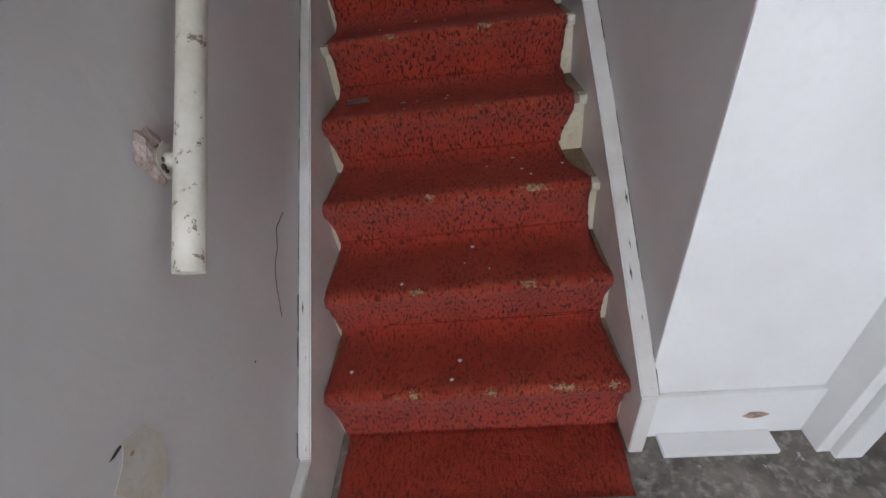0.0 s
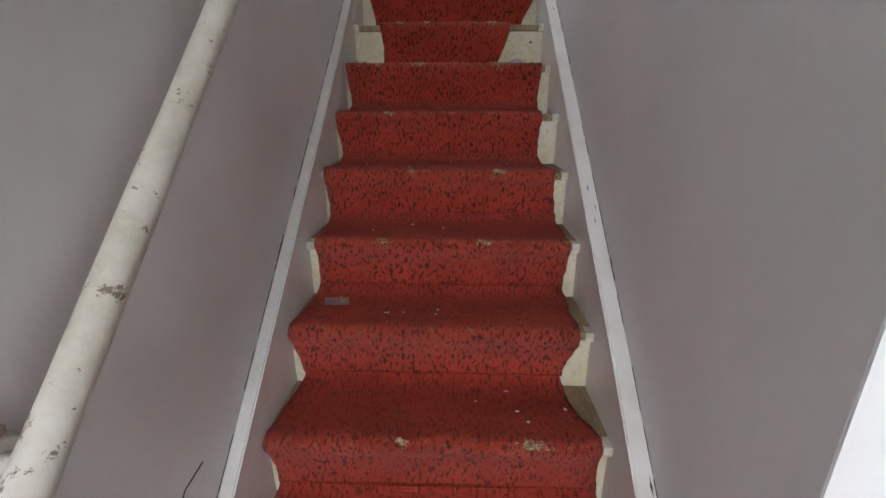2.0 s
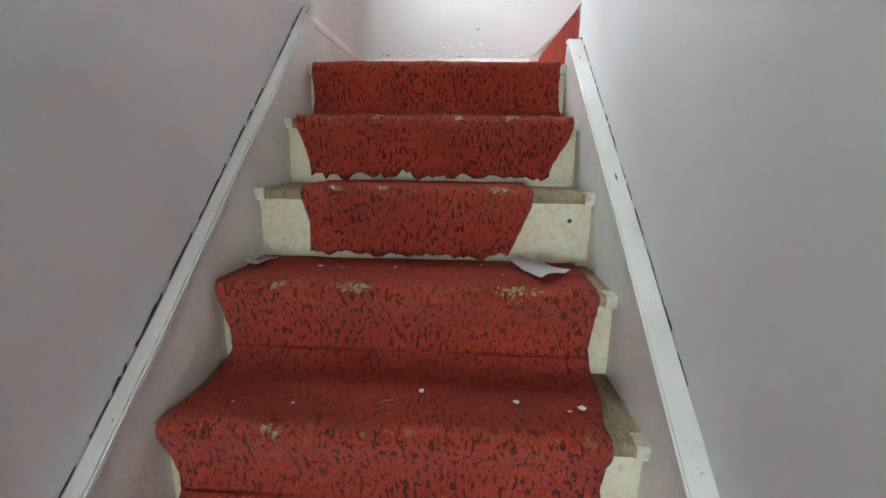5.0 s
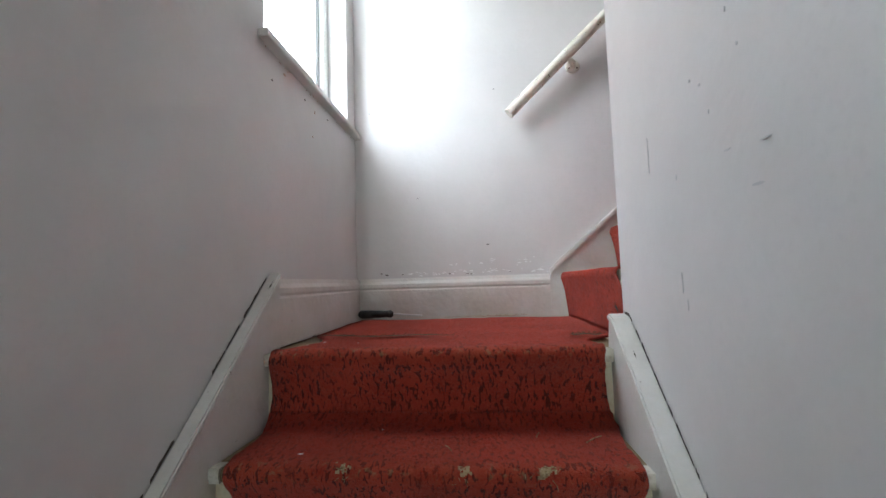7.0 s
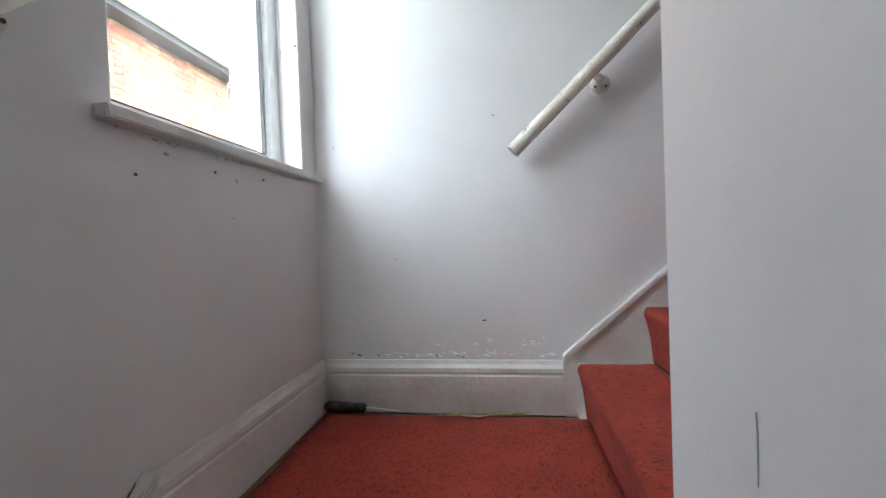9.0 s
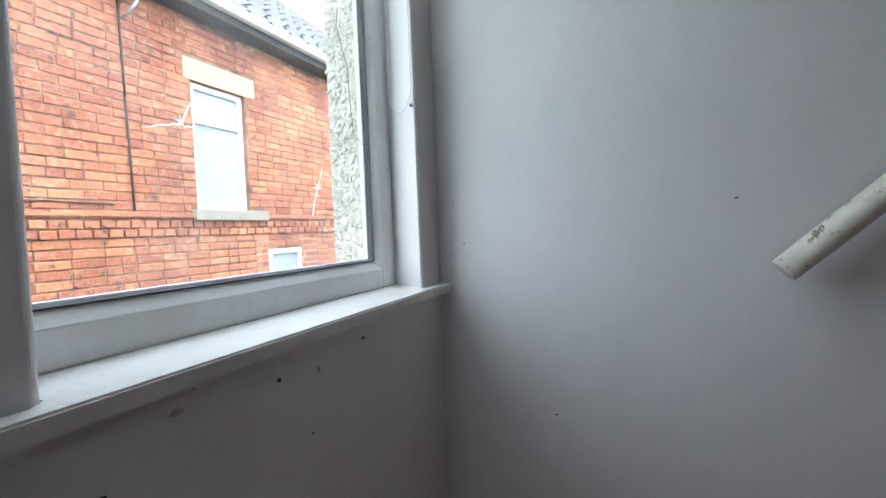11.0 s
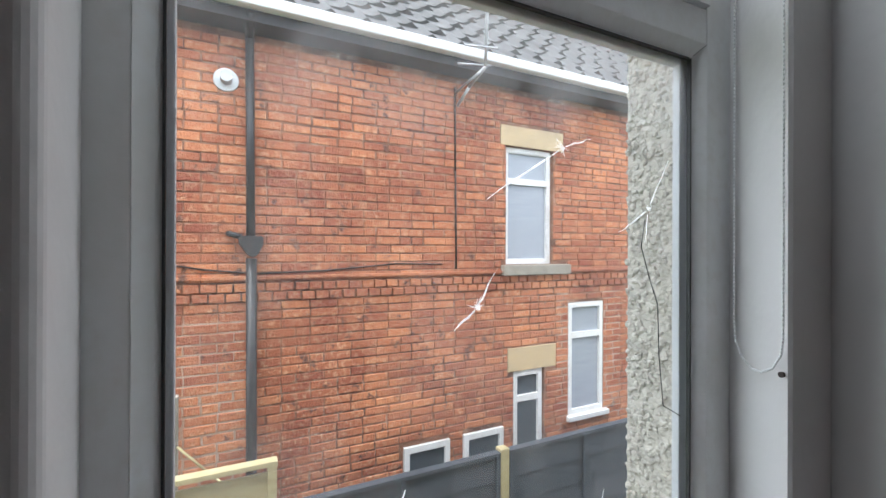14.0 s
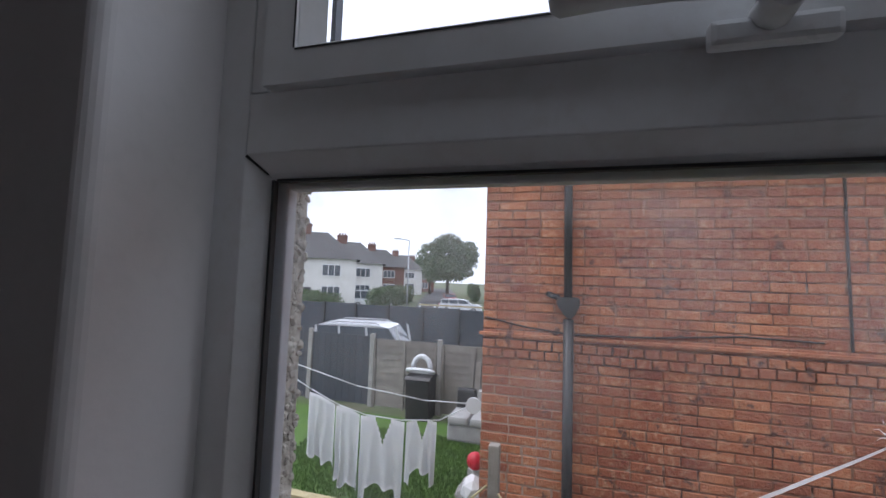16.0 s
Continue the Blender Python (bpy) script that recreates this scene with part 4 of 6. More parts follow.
def carpet_sheet(rows, across=26, thick=0.007, wear=None):
    """A sheet of carpet: rows of (left, right, point(u)) from front to back, with ragged edges, 7 mm thick."""
    bm = bmesh.new()
    uv, uv2 = bm.loops.layers.uv.new("UVMap"), bm.loops.layers.uv.new("Wear")
    rubbed = {}
    top, low, run = [], [], [0.0]
    mids = [(r[2](0.5 * (r[0] + r[1]))) for r in rows]
    for a, b in zip(mids, mids[1:]):
        run.append(run[-1] + (Vector(b) - Vector(a)).length)
    coords = {}
    for j, (lo, hi, at) in enumerate(rows):
        n, m = (noise.noise(Vector((mids[j][1] * 9, mids[j][2] * 9, c))) + 0.35 * noise.noise(Vector((mids[j][1] * 45, mids[j][2] * 45, c))) for c in (1.7, 8.3))
        line, under = [], []
        for i in range(across + 1):
            f = i / across
            u = lo + 0.008 * n + (hi + 0.012 * m - lo - 0.008 * n) * f
            p = Vector(at(u))
            p += Vector((0, -0.5, 0.8)) * 0.004 * noise.noise(p * 14)
            v = bm.verts.new(p)
            line.append(v)
            rubbed[v] = wear[j] if wear else (0.15, 0.75)
            coords[v] = (u, run[j] + mids[0][1])
            w = bm.verts.new(p + Vector((0, thick * 0.6, -thick * 0.7)))
            under.append(w)
            coords[w], rubbed[w] = coords[v], rubbed[v]
        top.append(line), low.append(under)
    faces = []
    for j in range(len(rows) - 1):
        for i in range(across):
            f = bm.faces.new((top[j][i], top[j][i + 1], top[j + 1][i + 1], top[j + 1][i]))
            f.smooth = True
            faces.append(f)
        for i, s in ((0, 1), (across, -1)):
            q = (top[j][i], top[j + 1][i], low[j + 1][i], low[j][i])
            faces.append(bm.faces.new(q if s > 0 else q[::-1]))
    for j in (0, len(rows) - 1):
        for i in range(across):
            faces.append(bm.faces.new((top[j][i], top[j][i + 1], low[j][i + 1], low[j][i])))
    for f in bm.faces:
        for loop in f.loops:
            loop[uv].uv = coords[loop.vert]
            loop[uv2].uv = rubbed[loop.vert]
    return bm


def ragged(u, k, size):
    return size * (0.5 + 0.9 * noise.noise(Vector((u * 22, k * 3.1, 0))) + 0.5 * noise.noise(Vector((u * 60, k * 5.3, 2))))


def smooth_line(points, cuts=3):
    """Catmull-Rom line through the points."""
    p = [points[0], *points, points[-1]]
    out = []
    for a, b, c, d in zip(p, p[1:], p[2:], p[3:]):
        for i in range(cuts):
            t = i / cuts
            out.append(tuple(0.5 * (2 * b[k] + (c[k] - a[k]) * t + (2 * a[k] - 5 * b[k] + 4 * c[k] - d[k]) * t * t + (3 * b[k] - a[k] - 3 * c[k] + d[k]) * t ** 3) for k in range(len(a))))
    return out + [points[-1]]


# side of one carpeted step: run, height, trodden share and flecks lost, from the foot of the riser over the nosing
SIDE = [(0.009, -R + 0.042, 0, 0.3), (0.013, -R + 0.070, 0, 0), (0.010, -R * 0.46, 0, 0), (0.002, -R * 0.29, 0, 0), (-0.010, -0.032, 0.1, 0), (-0.016, -0.012, 0.7, 0.1), (-0.010, 0.004, 1, 0.3), (0.006, 0.011, 0.7, 0.5),
        (0.04, 0.010, 0.4, 0.7), (0.10, 0.008, 0.3, 0.85), (0.15, 0.009, 0.25, 0.85), (0.188, 0.015, 0.1, 0.7), (G - 0.003, 0.028, 0, 0.5), (G + 0.009, 0.042, 0, 0.3)]
FLAT = [(0.18, 0.008, 0.2, 0.7), (G + 0.006, 0.010, 0.1, 0.6)]
carpet = thing("stair_carpet", (0.46, 0.0, 0.0), "worn red flecked stair carpet with frayed nosings", "carpet")
for k in range(1, 12):
    y, z = (k - 1) * G, k * R
    hang = {9: 0.020, 10: 0.032}.get(k, 0.0)
    points = SIDE if k not in (8, 9) else SIDE[:11] + FLAT
    if k == 1:
        points = [(0.004, -R - 0.026, 0, 0.2), (0.012, -R + 0.03, 0, 0)] + points[1:]
    if hang:
        points = [(0.016, -R + 0.012, 0, 0)] + points[1:]
    rows, wear = [], []
    for dy, dz, rub, lost in smooth_line(points):
        f = min(1.0, max(0.0, (dz + R) / (R - 0.02)))
        f = f * f * (3 - 2 * f)
        lo, hi = (FOOT[k - 1][s] * (1 - f) + NOSE[k - 1][s] * f for s in (0, 1))
        if dy > 0.02 and dz > 0 and k < 11:
            g = min(1, (dy - 0.02) / (G - 0.02))
            back = FOOT[k] if k not in (8, 9) else NOSE[k - 1]
            lo, hi = (NOSE[k - 1][s] * (1 - g) + back[s] * g for s in (0, 1))

        def at(u, dy=dy, dz=dz):
            lift = max(0.0, ragged(u, k, hang)) * max(0.0, min(1.0, (-0.02 - dz) / (R - 0.03))) if hang else 0.0
            sag = 0.006 * noise.noise(Vector((u * 5, k * 2.7, 6.0))) * (1 if abs(dz) < 0.04 else 0.4)
            return (u, y + dy + sag, z + dz + lift + 0.3 * abs(sag))

        if k == 11 and dy > 0.03:
            break
        rows.append((lo, hi, at))
        wear.append((rub, lost))
    part("carpet_step", carpet_sheet(rows, 64 if hang else 30, wear=wear), CARPET, carpet)
# the carpet runs out on the hall floor, and over the landing
part("carpet_foot", carpet_sheet([(0.055, 0.885, lambda u, d=d: (u, -d, -0.026 + 0.002 * noise.noise(Vector((u * 9, d * 9, 0))))) for d in (0.205, 0.17, 0.13, 0.09, 0.05, 0.01, -0.012)]), CARPET, carpet)
land = []
for d in (0.0, 0.02, 0.05, 0.08, 0.11, 0.14, 0.17, 0.21, 0.24, 0.28, 0.34, 0.44, 0.54, 0.64, 0.74, 0.84):
    lo = float(np.interp(d, (0, 0.05, 0.12, 0.22, 0.3, 0.84), (0.052, 0.10, 0.135, 0.085, 0.04, 0.035)))
    hi = float(np.interp(d, (0, 0.07, 0.13, 0.16), (0.878, 0.86, 0.89, 0.962)))
    land.append((lo, hi, lambda u, d=d: (u, 2.2 + 0.028 + d, ZL + 0.009 + 0.004 * noise.noise(Vector((u * 6, d * 6, 4))))))
part("carpet_landing", carpet_sheet(land, 30), CARPET, carpet, "faded red carpet with torn splits")
for k in range(1, 6):
    x, z = 0.945 + (k - 1) * G, ZL + k * R
    drop = [(0.014, -R + 0.012), (0.010, -R * 0.7), (0.002, -R * 0.4), (-0.008, -R * 0.15), (-0.013, -0.01), (-0.006, 0.006), (0.01, 0.009), (0.08, 0.007), (0.15, 0.007), (G + 0.006, 0.012)]
    bm = carpet_sheet([(YR + 0.01, YF - 0.06, lambda u, d=d: (x + d[0], u, z + d[1])) for d in smooth_line(drop)])
    part("carpet_upper_step", bm, CARPET, carpet)


# frayed backing showing through: torn patches that lie over the nosing, with short loose threads
NOSING = smooth_line([p[:2] for p in SIDE[4:10]], 6)
PILE = surface("loose_red_pile", (0.34, 0.040, 0.022), 0.95, (0.12, 0.016, 0.010), 60, (0.4, 0.6), (0.42, 0.11, 0.06), 300, 0.5, 300)


def fray(x, k, w, seed):
    rng = random.Random(seed)
    bm = bmesh.new()
    cells, last = max(8, int(w / 0.0022)), None
    for i in range(cells + 1):
        u = -w + 2 * w * i / cells
        line = []
        for n, (dy, dz) in enumerate(NOSING):
            lift = 0.0022 + 0.0028 * abs(noise.noise(Vector((u * 300, n * 0.9, seed))))
            line.append(bm.verts.new((x + u, (k - 1) * G + dy - lift, k * R + dz + lift)))
        if last:
            for n in range(len(NOSING) - 1):
                far = (u / w) ** 2 + ((n - 12 - 3 * noise.noise(Vector((u * 60, seed, 1.0)))) / 5.0) ** 2
                if far + 1.3 * noise.noise(Vector((u * 120, n * 0.3, seed * 1.7))) + 0.7 * noise.noise(Vector((u * 260, n * 0.9, seed))) < 0.42:
                    bm.faces.new((last[n], line[n], line[n + 1], last[n + 1]))
        last = line
    bmesh.ops.delete(bm, geom=[v for v in bm.verts if not v.link_faces], context="VERTS")
    for _ in range(int(w * 500)):
        dy, dz = rng.choice(NOSING[4:16])
        a = Vector((x + rng.gauss(0, 0.55) * w, (k - 1) * G + dy - 0.001, k * R + dz + 0.001))
        rod(bm, a, a + Vector((rng.uniform(-0.009, 0.009), rng.uniform(-0.008, 0.0), rng.uniform(-0.010, 0.007))), 0.0008, 0.0004, 3)
    return tagged(part("frayed_patch", bm, TUFT, carpet, "frayed straw-coloured backing"), kind="stuff")


def loose_pile(k, lo, hi, seed):
    """Ruffled tufts of red pile standing up along a nosing and its cut edges."""
    rng = random.Random(seed)
    bm = bmesh.new()
    for _ in range(210):
        u = rng.uniform(lo + 0.01, hi - 0.01)
        if noise.noise(Vector((u * 13, k * 1.9, 3.0))) < rng.uniform(-0.25, 0.35):
            continue
        dy, dz = rng.choice(NOSING[6:15])
        a = Vector((u, (k - 1) * G + dy, k * R + dz - 0.001))
        h = rng.uniform(0.004, 0.013)
        rod(bm, a, a + Vector((rng.uniform(-0.006, 0.006), -h * rng.uniform(0.1, 0.8), h * rng.uniform(-0.3, 0.9))), rng.uniform(0.0015, 0.0032), 0.0008, 4)
    return tagged(part("loose_pile", bm, PILE, carpet, "ruffled red pile along the nosing"), kind="stuff")


for k in range(1, 12):
    loose_pile(k, *NOSE[k - 1], 300 + k)
for i, (x, k, w) in enumerate(((0.382, 3, 0.022), (0.70, 3, 0.045), (0.326, 2, 0.028), (0.66, 2, 0.03), (0.725, 1, 0.05), (0.30, 1, 0.02), (0.52, 1, 0.02), (0.86, 1, 0.025), (0.352, 6, 0.02), (0.66, 6, 0.03),
                              (0.28, 5, 0.03), (0.60, 5, 0.03), (0.25, 7, 0.025), (0.346, 8, 0.045), (0.694, 8, 0.06), (0.25, 9, 0.02), (0.37, 9, 0.02), (0.66, 9, 0.03), (0.31, 10, 0.02), (0.70, 10, 0.025), (0.18, 8, 0.02), (0.55, 10, 0.018))):
    fray(x, k, w, i)
# long splits in the landing carpet and the bare edge at the wall
for a, b, seed in (((0.06, 2.44), (0.50, 2.41), 1), ((0.83, 2.37), (0.92, 2.37), 2), ((0.42, 3.05), (0.78, 3.09), 3)):
    rng = random.Random(seed)
    bm = bmesh.new()
    n = 26
    last = None
    for i in range(n + 1):
        f = i / n
        x, y = a[0] + (b[0] - a[0]) * f, a[1] + (b[1] - a[1]) * f + 0.03 * noise.noise(Vector((f * 3.2, seed, 0))) + 0.006 * noise.noise(Vector((f * 19, seed, 5)))
        h = 0.013 * rng.uniform(0.4, 1.2) * min(1, 6 * f, 6 * (1 - f) + 0.1)
        pair = [bm.verts.new((x, y - h, ZL + 0.0155)), bm.verts.new((x, y + h, ZL + 0.0165))]
        if last:
            bm.faces.new((last[0], pair[0], pair[1], last[1]))
        last = pair
        rod(bm, (x, y + h, ZL + 0.015), (x + rng.uniform(-0.012, 0.012), y + h + rng.uniform(-0.01, 0.012), ZL + 0.022), 0.001, 0.0005, 4)
    part("carpet_split", bm, TUFT if seed == 3 else DARKJUTE, carpet, "frayed split showing dark backing")
bm = bmesh.new()
rng = random.Random(8)
for i in range(46):
    k = rng.randrange(1, 12)
    x, y = rng.uniform(0.08, 0.82), (k - 1) * G + rng.uniform(0.01, 0.19)
    w = rng.uniform(0.003, 0.008)
    if k == 9 and not 0.17 < x < 0.72:
        continue
    ring = [bm.verts.new((x + w * rng.uniform(0.5, 1.3) * math.cos(a), y + w * rng.uniform(0.5, 1.3) * math.sin(a), k * R + 0.0155)) for a in (0, 1.2, 2.5, 3.7, 5.0)]
    bm.faces.new(ring)
tagged(part("litter_flakes", bm, PAPER, None), "pale paint flakes scattered on the carpet", "debris", kind="stuff")

part("knot_hole", rod(bmesh.new(), (0.845, 8 * G + 0.0185, 8 * R + 0.118), (0.845, 8 * G + 0.022, 8 * R + 0.118), 0.006, 0.006, 9), DARKGAP, stair, "dark hole in the riser")
for i, (x, k, d, turn, length) in enumerate(((0.80, 10, 0.10, 0.7, 0.05), (0.52, 10, 0.05, 2.1, 0.03), (0.70, 10, 0.13, 1.2, 0.022), (0.42, 7, 0.06, 0.4, 0.03))):
    a = Vector((x, (k - 1) * G + d, k * R + 0.018))
    b = a + Vector((length * math.cos(turn), length * math.sin(turn), 0.002))
    whole("straw", rods([a, a.lerp(b, 0.5) + Vector((0, 0, 0.002)), b], 0.0013, 5), TUFT, "pale straw lying on the stair carpet", "debris", group="straws on the stairs")

# ---- handrails ----
def handrail(name, a, b, wall_point, label):
    ob = thing(name, a, label, "handrail", "stair handrails")
    a, b = Vector(a), Vector(b)
    bm = tube([a.lerp(b, i / 14) for i in range(15)], [0.0245 + 0.0006 * math.sin(i * 2.1) for i in range(15)], 20)
    part("pole", bm, RAILPAINT, ob, "round wooden pole with chipped cream paint")
    for w in wall_point:
        w = Vector(w)
        f = max(0, min(1, (w - a).dot(b - a) / (b - a).length_squared))
        p = a.lerp(b, f)
        inward = Vector((p.x - w.x, 0, 0)) if abs(p.x - w.x) > 0.03 and name == "handrail" else Vector((0, p.y - w.y, 0))
        inward.normalize()
        bk = bmesh.new()
        rod(bk, w + inward * 0.0005, w + inward * 0.010, 0.034, 0.028, 14)
        rod(bk, w + inward * 0.008, w + inward * 0.035, 0.014, 0.011, 10)
        rod(bk, w + inward * 0.032, p - Vector((0, 0, 0.015)), 0.012, 0.014, 10)
        br = part("bracket", bk, RAILPAINT, ob, "painted rail bracket")
        for s in (-0.018, 0.018):
            off = Vector((0, s, -0.012)) if name == "handrail" else Vector((s, 0, -0.012))
            part("screw", rod(bmesh.new(), w + off + inward * 0.008, w + off + inward * 0.012, 0.004, 0.004, 8), CABLE, br)
    return ob


handrail("handrail", (0.062, -0.212, 0.858), (0.062, 1.16, 2.207), [(0.0, -0.058, 0.985), (0.0, 0.80, 1.82)], "chipped cream painted handrail on wall brackets")
handrail("handrail", (0.062, 1.76, 2.797), (0.062, 2.188, 3.217), [(0.0, 1.84, 2.848), (0.0, 2.06, 3.064)], "short cream painted handrail beside the landing window")
handrail("upper_handrail", (0.738, 3.066, 3.020), (1.98, 3.066, 4.20), [(1.045, YF, 3.245), (1.75, YF, 3.95)], "chipped white painted handrail above the landing")
patch = [(-0.088 + 0.036 * k * math.cos(t), 1.008 + 0.040 * k * math.sin(t)) for t, k in zip([6.283 * i / 17 for i in range(17)], (0.8, 0.95, 0.9, 1.0, 0.85, 1.05, 0.95, 0.9, 1.1, 0.9, 0.85, 1.0, 1.15, 1.0, 0.9, 0.95, 0.85))]
mound = bmesh.new()
rim = [mound.verts.new((0.0006, -0.074 + (y + 0.088) * 1.15, 1.003 + (z - 1.008) * 1.2)) for y, z in patch]
inner = [mound.verts.new((0.008 + 0.003 * noise.noise(Vector((i, 0.5, 0))), -0.074 + (y + 0.088) * 0.72, 1.003 + (z - 1.008) * 0.75)) for i, (y, z) in enumerate(patch)]
top = mound.verts.new((0.010, -0.074, 1.003))
for i in range(17):
    mound.faces.new((rim[i], rim[(i + 1) % 17], inner[(i + 1) % 17], inner[i]))
    mound.faces.new((inner[i], inner[(i + 1) % 17], top))
broken = part("filler_mound", mound, PINKPAINT, wall_left, "broken pinkish filler round the bracket")
for y, z, w in ((-0.068, 1.016, 0.004), (-0.070, 0.992, 0.005), (-0.078, 0.982, 0.007)):
    part("screw_hole", rod(bmesh.new(), (0.008, y, z), (0.0125, y, z), w, w * 0.7, 9), DARKGAP, broken)
crack = [(0.254, 0.679), (0.19, 0.672), (0.154, 0.631), (0.12, 0.615), (0.101, 0.599), (0.075, 0.56), (0.063, 0.536), (0.042, 0.496)]
part("plaster_crack", prism(crack + [(y + 0.002, z - 0.003) for y, z in crack[::-1]], "x", 0.0003, 0.0012), DARKGAP, wall_left, "hairline crack in the plaster")


# ---- small things on the stairs ----
def leaf_of_paper(name, corners, lift, label, category, material=PAPER, fold=0.02):
    bm = bmesh.new()
    n = 6
    c = [Vector(p) for p in corners]
    grid = []
    for j in range(n + 1):
        row = []
        for i in range(n + 1):
            p = c[0].lerp(c[1], i / n).lerp(c[3].lerp(c[2], i / n), j / n)
            p.z += lift + fold * abs(i / n - 0.5) * (0.6 + 0.4 * math.sin(j)) + 0.002 * noise.noise(p * 40)
            row.append(bm.verts.new(p))
        grid.append(row)
    for j in range(n):
        for i in range(n):
            bm.faces.new((grid[j][i], grid[j][i + 1], grid[j + 1][i + 1], grid[j + 1][i]))
    geom = bmesh.ops.solidify(bm, geom=list(bm.faces), thickness=0.0007)
    return whole(name, bm, material, label, category)


leaf_of_paper("folded_paper", [(0.690, 1.725, 8 * R), (0.745, 1.572, 8 * R), (0.825, 1.65, 8 * R), (0.765, 1.735, 8 * R)], 0.018, "creased white paper slip lying on a stair", "paper", fold=0.025)
leaf_of_paper("plastic_wrapper", [(0.050, 1.64, 8 * R), (0.095, 1.655, 8 * R), (0.10, 1.72, 8 * R), (0.055, 1.71, 8 * R)], 0.017, "crumpled clear plastic wrapper on a stair", "litter", CLEARPLASTIC, 0.03)
leaf_of_paper("tape_scrap", [(0.105, 0.775, 4 * R), (0.182, 0.780, 4 * R), (0.165, 0.835, 4 * R), (0.090, 0.830, 4 * R)], 0.0165, "flat scrap of brown tape on the carpet", "litter", CLEARPLASTIC, 0.002)
tool = thing("screwdriver", (0.10, 3.07, ZL + 0.02), "black-handled screwdriver lying against the skirting", "tool")
hb = bmesh.new()
for x0, x1, r0, r1 in ((0.022, 0.034, 0.011, 0.019), (0.034, 0.085, 0.019, 0.018), (0.085, 0.15, 0.018, 0.015), (0.15, 0.172, 0.015, 0.018), (0.172, 0.184, 0.018, 0.008)):
    rod(hb, (x0, 3.07 - x0 * 0.05, ZL + 0.036), (x1, 3.07 - x1 * 0.05, ZL + 0.036), r0, r1, 12)
part("handle", hb, BLACKPLASTIC, tool, "black plastic handle")
part("shaft", rod(bmesh.new(), (0.182, 3.061, ZL + 0.036), (0.315, 3.054, ZL + 0.026), 0.004, 0.004, 8), FASCIA, tool, "pale metal shaft")

# roller blind chain in the window reveal
bm = bmesh.new()
strand = lambda u: (-0.094 + 0.088 * u, 3.052 - 0.047 * u)
pts = [(*strand(0), 4.30 - 0.03 * i) for i in range(28)] + [(*strand(0.5 - 0.5 * math.cos(a)), 3.478 - 0.055 * math.sin(a)) for a in (0.4, 0.9, 1.4, 1.75, 2.25, 2.75)] + [(*strand(1), 3.48 + 0.03 * i) for i in range(28)]
for a, b in zip(pts, pts[1:]):
    rod(bm, a, b, 0.0009, n=5)
    va, vb = Vector(a), Vector(b)
    for i in range(5):
        m = va.lerp(vb, i / 5)
        rod(bm, m - Vector((0, 0, 0.0018)), m, 0.0010, 0.0021, 6), rod(bm, m, m + Vector((0, 0, 0.0018)), 0.0021, 0.0010, 6)
whole("blind_chain", bm, UPVC, "white beaded blind chain hanging in the reveal", "blind chain")
nail = bmesh.new()
rod(nail, (-0.010, 3.019, 3.43), (-0.011, 3.010, 3.43), 0.003, 0.004, 8)
part("nail", nail, CABLE, wall_left)

# scuffs and chips: thin flakes on the walls
rng = random.Random(5)


def chip(parent, at, axis, w, h, material=PINKHOLE, seed=0):
    r = random.Random(seed)
    pts = [(w * r.uniform(0.5, 1.1) * math.cos(6.283 * i / 9), h * r.uniform(0.5, 1.1) * math.sin(6.283 * i / 9)) for i in range(9)]
    if axis == "x":
        out = prism([(at[1] + u, at[2] + v) for u, v in pts], "x", at[0], at[0] + at[3])
    else:
        out = prism([(at[0] + u, at[2] + v) for u, v in pts], "y", at[1], at[1] + at[3])
    part("paint_chip", out, material, parent)


for i, (y, z, w, h) in enumerate(((2.379, 2.925, 0.008, 0.005), (2.534, 2.91, 0.006, 0.004), (2.62, 2.90, 0.004, 0.006), (2.30, 2.87, 0.005, 0.004), (2.60, 2.80, 0.004, 0.003), (2.75, 2.92, 0.007, 0.003), (-0.42, 0.70, 0.006, 0.004), (-0.12, 0.52, 0.004, 0.003), (1.02, 1.35, 0.004, 0.003))):
    chip(wall_left, (0.0003, y, z, 0.0015), "x", w, h, CABLE if i % 2 else PINKHOLE, i)
for i, (x, z, w, h) in enumerate(((0.074, 3.085, 0.003, 0.002), (0.675, 3.165, 0.007, 0.002), (0.30, 2.66, 0.004, 0.002), (0.44, 2.30, 0.008, 0.003), (0.62, 2.43, 0.010, 0.003))):
    chip(wall_far, (x, YF - 0.0016, z, 0.0013), "y", w, h, CABLE, 20 + i)
GREYSCUFF = surface("grey_scuff", (0.50, 0.50, 0.51), 0.7, (0.58, 0.575, 0.57), 30)
for i, (y, z, w, h) in enumerate(((2.017, 2.50, 0.0015, 0.045), (1.642, 2.69, 0.003, 0.018), (1.634, 2.665, 0.004, 0.008), (1.90, 2.43, 0.002, 0.006), (1.905, 2.25, 0.0018, 0.03), (1.72, 2.62, 0.0025, 0.006), (1.80, 2.55, 0.004, 0.002), (1.68, 2.37, 0.018, 0.0022), (1.78, 2.50, 0.002, 0.006), (1.89, 2.21, 0.0014, 0.012), (1.70, 2.56, 0.003, 0.003), (1.83, 2.57, 0.003, 0.003), (1.74, 2.43, 0.008, 0.002), (1.66, 2.42, 0.012, 0.0018), (1.69, 2.65, 0.002, 0.004))):
    chip(wall_right, (XR - 0.0016, y, z, 0.0013), "x", w, h, GREYSCUFF, 40 + i)
chip(wall_hall, (1.24, -0.0414, 0.062, 0.0012), "y", 0.04, 0.018, PINKHOLE, 77)
